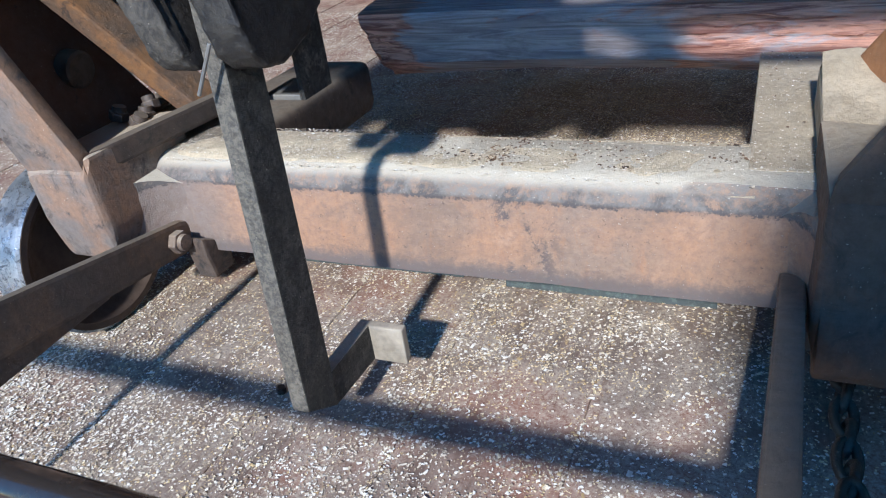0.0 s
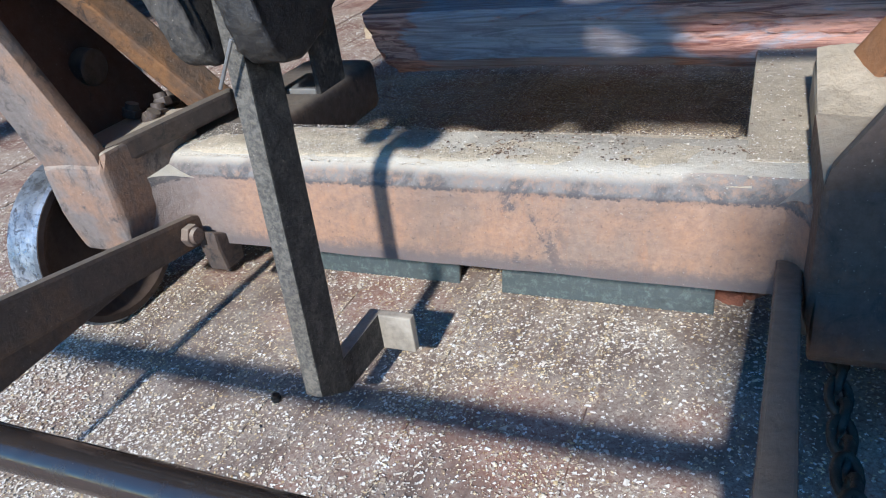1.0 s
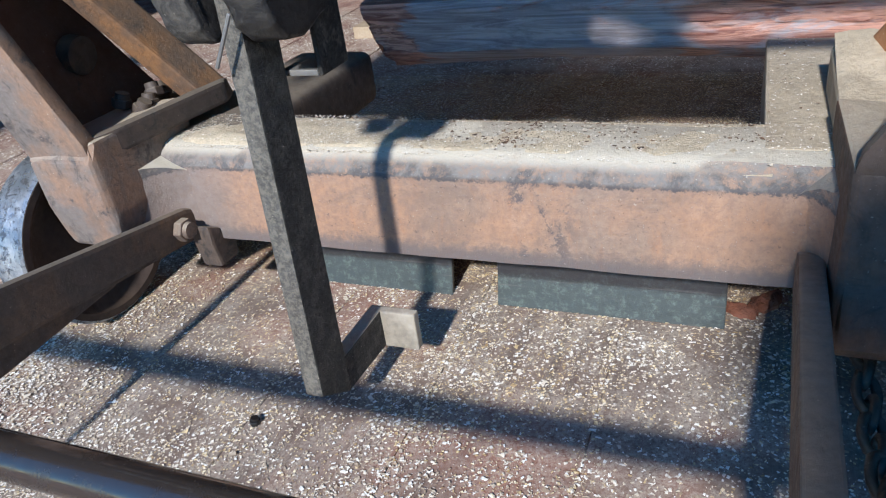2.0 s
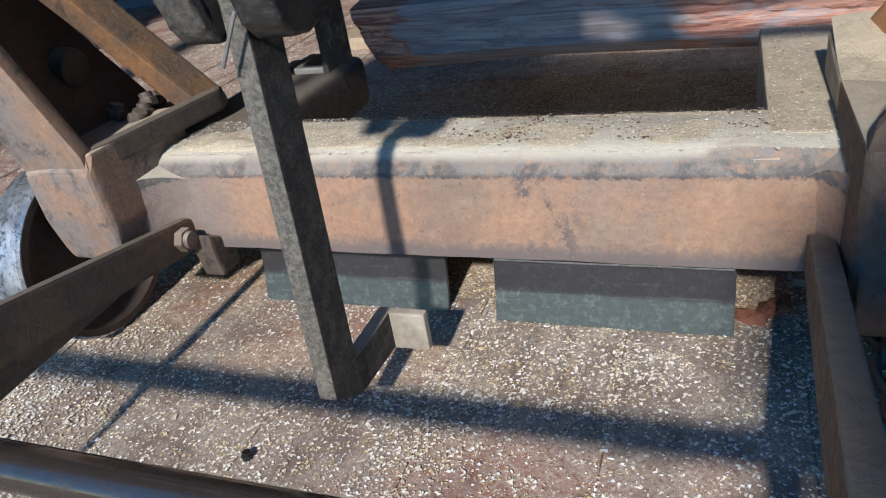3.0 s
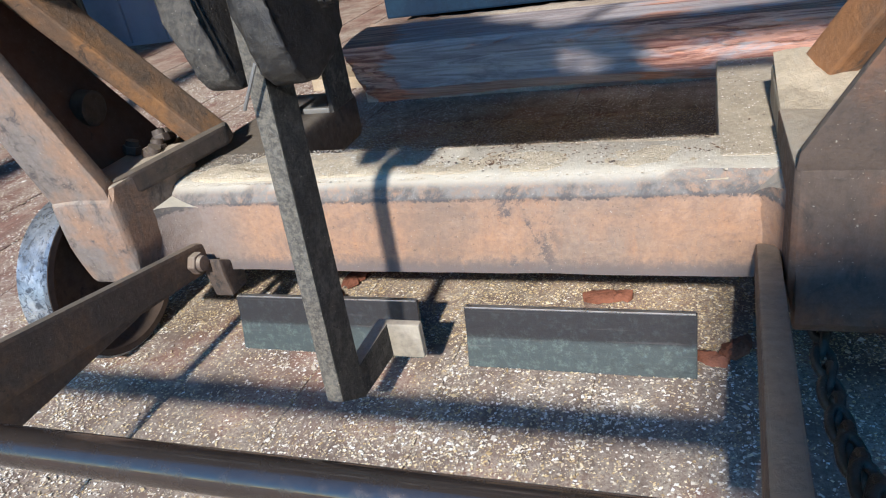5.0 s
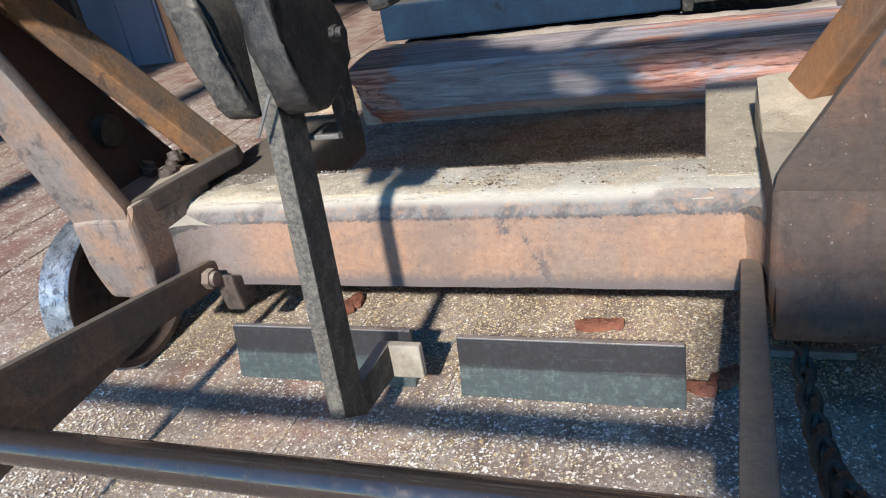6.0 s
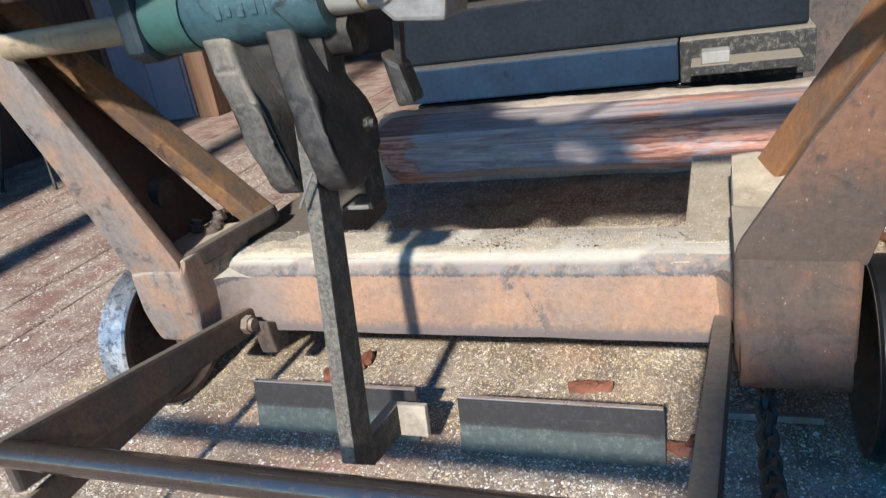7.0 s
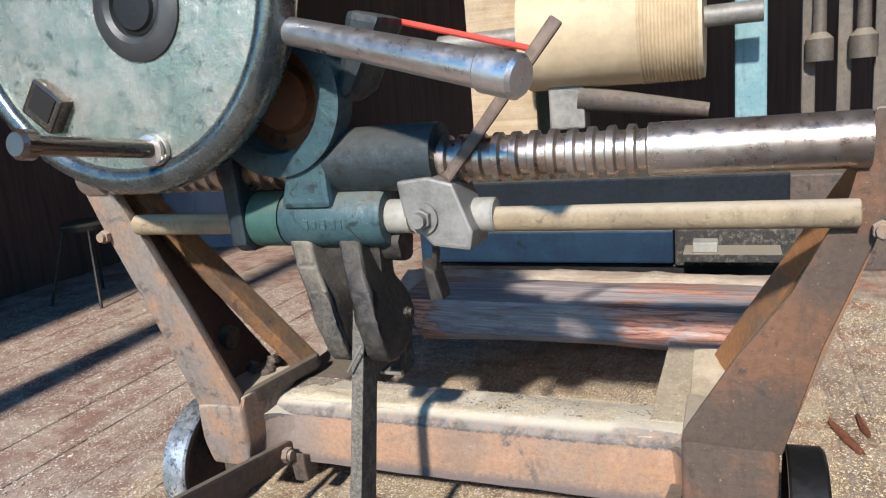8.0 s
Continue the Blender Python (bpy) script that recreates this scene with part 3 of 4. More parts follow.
def side_frame(c, s):
    """One leaning A-shaped end frame; s is 1 at +x, -1 at -x."""
    if s > 0:
        m = lambda x: x
    else:
        m = lambda x: -0.247 - x
    # foot casting
    def hx(pts, bev, mt, name, lab="", parent=c):
        return part(name, rough(hull([(m(x), y, z) for x, y, z in pts], bev), 0.002, 14, s), mt, parent, lab)
    lo = 0.15 if s > 0 else 0.19
    out = 0.563 if s > 0 else 0.528
    hx([(x, y, z) for x, z in ((0.388, 0.375), (out, 0.36), (out - 0.003, lo + 0.05), (out - 0.02, lo), (0.40, lo), (0.388, lo + 0.06)) for y in (-0.12, 0.10)] + [(x, -0.132 if s < 0 else -0.126, z) for x in (0.395, out - 0.008) for z in (lo + 0.075, 0.345 if s < 0 else 0.375)], 0.008 if s < 0 else 0.012, FOOT if s > 0 else CAST, "foot_casting", "grimy cast iron wheel foot")
    # bearing under the foot
    hx([(x, y, z) for x in (0.41, out - 0.02) for y in (-0.09, 0.09) for z in (0.14, 0.24)], 0.012, DARKRUST, "bearing_box")
    # sole running back under the log
    inner = 0.308 if s > 0 else 0.262
    hx([(x, y, z) for x in (inner, 0.45) for y, z in ((0.06, 0.322), (0.588, 0.318), (0.06, 0.20), (0.588, 0.20))], 0.006 if s > 0 else 0.028, SOLEDUST if s > 0 else DARKRUST, "sole", "dust-covered sole of the end frame")
    # fillet where the beam meets the foot
    if s > 0:
        fillet(c, 0.396, -0.112, 0.352, 0.158, 0.321, RUST, "dusty welded blend")
        part("foot_lip", rough(hull([(x, y, z) for x in (0.396, 0.556) for y, z in ((-0.122, 0.262), (-0.139, 0.190), (-0.141, 0.166), (-0.132, 0.150), (-0.11, 0.150), (-0.11, 0.262))], 0.006), 0.002, 20), FOOT, c, "rounded lower lip of the foot")
        hx([(x, y, z) for x in (0.3905, 0.558) for y, z in ((-0.090, 0.30), (-0.090, 0.338), (0.10, 0.348), (0.30, 0.388), (0.30, 0.30))], 0.009, SOLEDUST, "shelf", "dust-covered shelf of the foot")
    else:
        fillet(c, -0.648, -0.100, -0.555, 0.160, 0.308, RUST, "grimy welded blend")
        hx([(x, y, z) for x in (0.39, 0.53) for y in (-0.08, 0.20) for z in (0.330, 0.352)], 0.004, DUSTPLATE, "shelf")
        part("inner_lip", hull([(x + o, y, z) for x, y in ((-0.640, -0.10), (-0.600, 0.175)) for o in (-0.022, 0.0) for z in (0.338, 0.378)] + [(-0.607, 0.205, 0.345), (-0.618, 0.205, 0.380), (-0.63, 0.205, 0.345)], 0.015), DARKRUST, c, "dark rounded flange of the end frame")
    # front leg: tapered flat casting
    b = bmesh.new()
    if s > 0:
        front = [(0.388, -0.125, 0.37), (0.566, -0.125, 0.36), (0.625, -0.15, 0.58), (0.668, -0.165, 0.70), (0.765, -0.215, 0.99), (0.682, -0.215, 0.99), (0.652, -0.19, 0.85), (0.573, -0.16, 0.68), (0.483, -0.145, 0.55), (0.392, -0.13, 0.395)]
    else:
        front = [(-0.641, -0.125, 0.335), (-0.766, -0.125, 0.335), (-0.840, -0.16, 0.60), (-0.903, -0.19, 0.80), (-0.953, -0.215, 0.985), (-0.882, -0.215, 0.985), (-0.800, -0.19, 0.80), (-0.722, -0.16, 0.60), (-0.641, -0.13, 0.375)]
    f = [b.verts.new(p) for p in front]
    g = [b.verts.new((x + 0.006 * s, y + 0.032, z)) for x, y, z in front]
    b.faces.new(f), b.faces.new(g[::-1])
    for k in range(len(f)):
        b.faces.new((f[k], f[k - 1], g[k - 1], g[k]))
    bmesh.ops.recalc_face_normals(b, faces=b.faces)
    bevelled(b, 0.006)
    bmesh.ops.triangulate(b, faces=[q for q in b.faces if len(q.verts) > 4])
    smooth(b, 35)
    part("front_leg", b, FOOT if s > 0 else CAST, c, "brown-grey painted leg with worn edges")
    # back leg
    top = (0.735, -0.135, 0.95) if s > 0 else (-0.905, -0.135, 0.95)
    foot = (0.446, 0.289, 0.335) if s > 0 else (-0.640, 0.185, 0.345)
    part("back_leg", beam_between(foot, top, 0.07, 0.045, (1, 0, 0.4), 0.006, w2=0.06), ORANGE if s > 0 else GRIMY, c, "orange painted back leg" if s > 0 else "grimy brown back leg with orange paint left")
    # web joining the outer edges of the legs
    w0, w1 = ((0.556, 0.745) if s > 0 else (-0.768, -0.945))
    part("web", hull([(x + o, y, z) for x, y, z in ((w0, -0.10, 0.355), (w0, 0.20, 0.355), (w1, -0.19, 0.96), (w1, -0.12, 0.96)) for o in (0, 0.011 * s)], 0.002), ORANGE if s > 0 else MAROON, c)
    part("leg_bolt", hexbolt((0.70 if s > 0 else -0.90, -0.192, 0.80), (0, -1, 0), 0.028, 0.014), CAST, c)
    # wheel
    w = new("wheel")
    w.parent = c
    w.location = (0.592, -0.05, 0.166) if s > 0 else (-0.795, -0.045, 0.166)
    d = (-1 if s < 0 else 1, 0, 0)
    part("rim", lathe([(-0.013, 0.159), (-0.009, 0.1638), (0.05, 0.165), (0.056, 0.158), (0.056, 0.12), (0.036, 0.12), (0.036, 0.15), (-0.013, 0.159)], (0, 0, 0), d, 56), TYRE if s < 0 else DARKMETAL, w, "rim with bright worn tread")
    part("disc", lathe([(0.012, 0.0), (0.012, 0.05), (0.020, 0.085), (0.012, 0.118), (-0.004, 0.136), (-0.014, 0.146), (-0.0145, 0.1585), (0.03, 0.149), (0.03, 0)], (0, 0, 0), d, 48), WHEELFACE, w, "dark dished wheel disc")
    WHEELS.append(w)


def chain(c):
    """A dark chain trailing from the foot towards the push pipe."""
    h = new("drag_chain")
    h.parent = c
    h["label"] = "dark iron drag chain"
    for k in range(17):
        u = k / 16
        at = Vector((0.437 - 0.012 * u, 0.0 - 0.60 * u, 0.13 + 0.17 * u - 0.30 * u * (1 - u)))
        b = bmesh.new()
        ring = []
        for i in range(14):
            a = math.tau * i / 14
            cen = Vector((0.012 * math.cos(a), 0.026 * math.sin(a), 0))
            nrm = Vector((math.cos(a), math.sin(a), 0))
            ring.append([b.verts.new(cen + nrm * 0.006 * math.cos(q * math.tau / 7) + Vector((0, 0, 0.006 * math.sin(q * math.tau / 7)))) for q in range(7)])
        for i in range(14):
            for q in range(7):
                b.faces.new((ring[i - 1][q - 1], ring[i - 1][q], ring[i][q], ring[i][q - 1]))
        smooth(b, 80)
        bmesh.ops.transform(b, matrix=Matrix.Translation(at) @ pose(0, 0, 0, 8, 90 * (k % 2) + 20, 0), verts=b.verts)
        part("link", b, GREASE, h)


WHEELS = []
CARRIAGE = carriage()


def nuts(c):
    for k, (x, y) in enumerate(((-0.712, 0.14), (-0.70, 0.105), (-0.69, 0.075), (-0.73, 0.05), (-0.685, 0.045))):
        part("loose_nut", hexbolt((x, y, 0.362 + 0.01 * (k % 2)), (0.3 * (k - 2), 0.2, 1), 0.03, 0.016, 0.01), DARKRUST, c)


nuts(CARRIAGE)
chain(CARRIAGE)
part("pin_stub", lathe([(0, 0), (0, 0.026), (0.055, 0.026), (0.058, 0.033), (0.085, 0.033), (0.088, 0.028), (0.088, 0)], (-0.865, 0.05, 0.475), (1, 0.05, -0.15), 24), DARKRUST, CARRIAGE, "round pin through the end frame")


def clamp(c):
    """The log clamp that slides on the rods."""
    k = new("clamp")
    k.parent = c
    k["label"] = "teal cast log clamp on the guide rods"
    y, z = -0.19, 0.835
    part("hub", lathe([(0, 0.03), (0, 0.056), (0.01, 0.061), (0.215, 0.061), (0.23, 0.056), (0.23, 0.03)], (-0.378, y, z), (1, 0, 0), 40), TEAL, k, "teal painted hub")
    marks = None
    for i, (x, w, h) in enumerate(((-0.315, 0.012, 0.020), (-0.295, 0.010, 0.016), (-0.275, 0.012, 0.020), (-0.252, 0.011, 0.018), (-0.232, 0.005, 0.020))):
        marks = box(x, x + w, -0.2525, -0.2475, 0.832 - h / 2, 0.832 + h / 2, 0.0012, marks)
    part("raised_marks", marks, TEAL, k, "worn raised casting marks")
    part("green_ring", lathe([(0, 0.03), (0, 0.058), (0.075, 0.058), (0.075, 0.03)], (-0.455, y, z), (1, 0, 0), 36), GREEN, k, "green painted ring")
    part("yoke", hull([(x, yy, zz) for x in (-0.497, -0.458) for yy, zz in ((-0.25, 0.79), (-0.13, 0.79), (-0.25, 0.90), (-0.12, 1.0), (-0.26, 1.0), (-0.22, 0.77), (-0.16, 0.77))], 0.01), TEAL_SHADE, k)
    part("white_bush", lathe([(0, 0.025), (0, 0.034), (0.05, 0.034), (0.05, 0.025)], (-0.15, y, z), (1, 0, 0), 28), WHITE, k, "white dusty bushing")
    b = part("lever_block", prism([(-0.10, 0.912), (-0.035, 0.918), (0.012, 0.905), (0.045, 0.815), (0.038, 0.780), (-0.035, 0.788), (-0.09, 0.845)], -0.255, -0.15, 0, 0.006), PALE, k, "pale dusty lever block")
    part("block_bolt", hexbolt((-0.05, -0.255, 0.842), (0, -1, 0), 0.036, 0.02, 0.014), PALE, b)
    part("washer", lathe([(0, 0), (0, 0.03), (0.006, 0.03), (0.006, 0)], (-0.05, -0.256, 0.842), (0, -1, 0), 24), PALE, b)
    part("collar", lathe([(0, 0.024), (0, 0.033), (0.038, 0.033), (0.042, 0.030), (0.042, 0.024)], (0.03, y, z), (1, 0, 0), 28), WHITE, k)
    part("lever", beam_between((0.0, -0.250, 0.912), (0.206, -0.20, 1.172), 0.012, 0.021, (1, 0, -0.8), 0.005, h2=0.026), LEVER, k, "flat rusty hand lever")
    part("red_tie", rod((-0.11, -0.14, 1.205), (0.16, -0.155, 1.125), 0.006, 0.001, 10), plain("red_cloth", (0.55, 0.05, 0.03), 0.8), k, "bright red tie strap")
    # big sleeve round the rack rod
    part("sleeve", lathe([(0, 0.046), (0, 0.064), (0.27, 0.064), (0.27, 0.046)], (-0.30, -0.19, 0.95), (1, 0, 0), 36), TEAL_SHADE, k, "teal sleeve round the rack rod, shade put into its colour")
    part("arch", lathe([(-0.03, 0.105), (-0.035, 0.118), (-0.03, 0.148), (0.03, 0.150), (0.035, 0.118), (0.03, 0.105), (-0.03, 0.105)], (-0.345, -0.235, 1.08), (0, -1, 0), 48, angle=50), TEAL, k, "teal cast arch")
    part("pedestal", hull([(x, yy, zz) for x, zz in ((-0.36, 0.865), (-0.245, 0.865), (-0.335, 0.95), (-0.25, 0.99), (-0.27, 1.0)) for yy in (-0.255, -0.205)], 0.014), TEAL, k)
    part("casting_rib", hull([(x, yy, zz) for x, zz in ((-0.215, 1.06), (-0.175, 1.08), (-0.10, 1.21), (-0.17, 1.23)) for yy in (-0.25, -0.13)], 0.016), TEAL_SHADE, k)
    part("gear_case", lathe([(0, 0), (0, 0.10), (0.05, 0.104), (0.055, 0.07), (0.07, 0.06), (0.07, 0)], (-0.345, -0.16, 1.08), (0, -1, 0), 36), DARKRUST_ORANGE, k, "rust-brown gear case")
    for a in (20, 80, 140, 200, 260, 320):
        part("case_bolt", hexbolt((-0.345 + 0.082 * math.cos(radians(a)), -0.212, 1.08 + 0.082 * math.sin(radians(a))), (0, -1, 0), 0.016, 0.008, 0.004), DARKRUST, k)
    # hanging jaws
    for x, mt in ((-0.236, JAWDUST_SUN), (-0.152, GREASE)):
        poly = [(-0.235, 0.80), (-0.262, 0.75), (-0.284, 0.70), (-0.297, 0.65), (-0.301, 0.61), (-0.297, 0.58), (-0.280, 0.561), (-0.25, 0.557), (-0.20, 0.572), (-0.155, 0.596), (-0.133, 0.63), (-0.135, 0.67), (-0.155, 0.71), (-0.15, 0.80)]
        bm = bmesh.new()
        vs = []
        for off in (-0.024, 0.024):
            vs.append([bm.verts.new((x + off - (zz - 0.53) * (0.14 if x < -0.2 else 0.10) - max(0.0, zz - 0.64) * (0.42 if x < -0.2 else 0.30), yy, zz)) for yy, zz in poly])
        bm.faces.new(vs[0]), bm.faces.new(vs[1][::-1])
        for i in range(len(poly)):
            bm.faces.new((vs[0][i], vs[0][i - 1], vs[1][i - 1], vs[1][i]))
        bmesh.ops.recalc_face_normals(bm, faces=bm.faces)
        bevelled(bm, 0.010, 3)
        bmesh.ops.subdivide_edges(bm, edges=bm.edges[:], cuts=2, use_grid_fill=True)
        rough(bm, 0.0025, 20, x)
        rough(bm, 0.0012, 110, x)
        smooth(bm, 50)
        part("jaw_cheek", bm, mt, k, "greasy black jaw cheek" if mt is GREASE else "dusty grey jaw cheek")
    part("jaw_web", hull([(x, yy, zz) for x, zz in ((-0.37, 0.79), (-0.17, 0.80), (-0.29, 0.69), (-0.17, 0.67)) for yy in (-0.21, -0.15)], 0.012), GREASE, k)
    part("jaw_bolt", hexbolt((-0.133, -0.20, 0.64), (1, -0.1, 0), 0.020, 0.009), GREASE, k)
    part("jaw_pivot", rough(lathe([(0, 0), (0, 0.03), (0.20, 0.034), (0.20, 0)], (-0.33, -0.17, 0.775), (1, 0, 0), 28), 0.005, 30), GREASE, k)
    part("dog", hull([(x, yy, zz) for x, zz in ((-0.10, 0.74), (-0.07, 0.72), (-0.055, 0.66), (-0.085, 0.655)) for yy in (-0.18, -0.13)], 0.008), GREASE, k)
    part("dog_link", beam_between((-0.078, -0.155, 0.715), (-0.062, -0.165, 0.81), 0.012, 0.02, (0, 1, 0), 0.003), GREASE, k)
    a = part("stop_bracket", box(-0.152, -0.146, -0.21, -0.15, 0.505, 0.60, 0.0015), BARSTEEL, k, "small steel angle bracket")
    part("bracket_foot", box(-0.20, -0.1525, -0.21, -0.15, 0.505, 0.512, 0.0015), PALE, a)
    return k


CLAMP = clamp(CARRIAGE)


def swing_bar(c):
    """The flat bar that hangs in the jaws, with its hooked foot."""
    b = new("hanging_bar")
    b.parent = c
    b["label"] = "dusty flat steel bar with a hooked foot"
    px, py, pz = -0.19, -0.25, 0.66
    b.location = (px, py, pz)
    def loc(pts):
        return [(x - px, y - py, z - pz) for x, y, z in pts]
    part("shank", hull(loc([(x + o, y, z) for x in (-0.222, -0.196) for y, z, o in ((-0.288, 0.104, 0), (-0.222, 0.060, 0), (-0.274, 0.68, 0.011), (-0.214, 0.68, 0.011))]), 0.003), BARDUST_SUN, b)
    part("foot", hull(loc([(x, y, z) for x in (-0.219, -0.197) for y, z in ((-0.225, 0.062), (-0.225, 0.118), (-0.092, 0.052), (-0.092, 0.116))]), 0.003), BARDUST_SUN, b)
    part("hook_plate", hull(loc([(x, y, z) for x in (-0.212, -0.142) for y, z in ((-0.108, 0.052), (-0.108, 0.116), (-0.092, 0.052), (-0.092, 0.116))]), 0.003), DUSTPLATE, b, "sunlit dusty hook plate")
    part("wire", rod((-0.020, -0.050, -0.118), (0.010, -0.048, -0.066), 0.0022, 0.0005, 8), PALE, b)
    return b


BAR = swing_bar(CARRIAGE)


def handwheel(c):
    """The round capstan plate with its pins."""
    h = new("capstan")
    h.parent = c
    h["label"] = "worn pale green capstan plate with steel pins"
    cx, cy, cz = -0.585, -0.40, 1.315
    bx, bz = -0.507, 1.262
    b = lathe([(0.0, 0.0), (0.0, 0.15), (0.0, 0.315), (-0.004, 0.342), (-0.03, 0.344), (-0.03, 0.0)], (cx, cy, cz), (0, -1, 0), 64, angle=50)
    part("plate", b, WORN_TEAL, h)
    part("rim", lathe([(-0.02, 0.340), (0.002, 0.341), (0.010, 0.350), (0.013, 0.364), (0.007, 0.379), (-0.010, 0.390), (-0.035, 0.393), (-0.065, 0.380), (-0.065, 0.342), (-0.02, 0.340)], (cx, cy, cz), (0, -1, 0), 72, angle=60), RIM, h, "dark glossy rounded rim")
    part("boss", lathe([(0.001, 0.0), (0.001, 0.052), (0.008, 0.054), (0.014, 0.064), (0.012, 0.084), (0.005, 0.096), (-0.02, 0.098)], (bx, cy, bz), (0, -1, 0), 40), BOSS, h)
    # near-black disc stands in for the shade in the boss's open bore
    part("shaft", lathe([(0, 0), (0, 0.048), (0.002, 0.050), (0.004, 0.044), (0.010, 0.040), (0.012, 0)], (bx, cy - 0.0015, bz), (0, -1, 0), 32), DARKMETAL, h)
    for x, z in ((-0.512, 1.008), (-0.80, 1.50)):
        p = part("pin", lathe([(0, 0), (0, 0.017), (0.265, 0.017), (0.27, 0.024), (0.29, 0.024), (0.297, 0.018), (0.297, 0)], (x, cy, z), (0.02, -1, 0.13), 20), PIPE, h)
        part("pin_nut", lathe([(0, 0), (0, 0.03), (0.008, 0.03), (0.010, 0.022), (0.014, 0.029), (0.022, 0.029), (0.024, 0.018)], (x, cy - 0.001, z), (0, -1, 0), 20), BRIGHT, h)
    q = (-0.75, 1.105)
    up = (0.62, 0, 0.78)
    b = part("square_socket", beam_between((q[0], cy - 0.030, q[1]), (q[0], cy + 0.01, q[1]), 0.080, 0.076, up, 0.005), PIPE, h, "worn square steel socket")
    # solid black block painted as the shade inside a square hole
    part("socket_hole_shade", beam_between((q[0] + 0.004, cy - 0.0325, q[1] + 0.004), (q[0] + 0.004, cy - 0.02, q[1] + 0.004), 0.056, 0.052, up, 0.002), HOLE_SHADE, b, "black patch painted for a square hole's shade")
    part("handle", lathe([(0, 0), (0, 0.024), (0.44, 0.027), (0.445, 0.031), (0.50, 0.031), (0.506, 0.026), (0.506, 0)], (-0.235, -0.36, 1.195), Vector((0.219, -0.523, 1.080)) - Vector((-0.235, -0.36, 1.195)), 28), BRIGHT, h, "round steel hand grip")


handwheel(CARRIAGE)


def beam_dust(c):
    """Loose sawdust lying on the beam, in low drifts."""
    bm = bmesh.new()
    nx, ny = 120, 14
    g = []
    for i in range(nx + 1):
        row = []
        for j in range(ny + 1):
            x, y = -0.625 + 0.945 * i / nx, 0.012 + 0.14 * j / ny
            e = min(1, min(i, nx - i) / 5) * min(1, j / 3) * min(1, (ny - j) / 6)
            lump = noise.noise(Vector((x * 12, y * 12, 0))) * 0.5 + noise.noise(Vector((x * 50, y * 50, 3))) * 0.35 + 0.35
            zt = 0.3195 if y > 0.035 else 0.3195 - (0.035 - y) * 0.6
            row.append(bm.verts.new((x, y, zt - 0.002 + e * max(0, lump + 0.15) * (0.013 if x < -0.2 else 0.0055))))
        g.append(row)
    for i in range(nx):
        for j in range(ny):
            bm.faces.new((g[i][j], g[i + 1][j], g[i + 1][j + 1], g[i][j + 1]))
    for f in bm.faces:
        f.smooth = True
    tagged(part("sawdust_drift", bm, HEAP, c, "pale sawdust lying along the beam top"), kind="stuff")


beam_dust(CARRIAGE)


def shelf_dust(c):
    """Sawdust banked over the foot's shelf, up against the back leg."""
    bm = bmesh.new()
    nx, ny = 26, 48
    g = []
    for i in range(nx + 1):
        row = []
        for j in range(ny + 1):
            x, y = 0.3925 + 0.162 * i / nx, -0.085 + 0.38 * j / ny
            z = 0.339 + 0.012 * (y + 0.085) / 0.185 + 0.040 * max(0.0, (y - 0.03) / 0.27) ** 1.6
            e = min(1.0, i / 3)
            z += e * (0.004 + 0.005 * noise.noise(Vector((x * 22, y * 22, 1))) + 0.0025 * noise.noise(Vector((x * 80, y * 80, 4))))
            row.append(bm.verts.new((x, y, z)))
        g.append(row)
    for i in range(nx):
        for j in range(ny):
            bm.faces.new((g[i][j], g[i + 1][j], g[i + 1][j + 1], g[i][j + 1]))
    for f in bm.faces:
        f.smooth = True
    tagged(part("shelf_drift", bm, SOLEDUST, c, "sawdust banked on the foot's shelf"), kind="stuff")


shelf_dust(CARRIAGE)


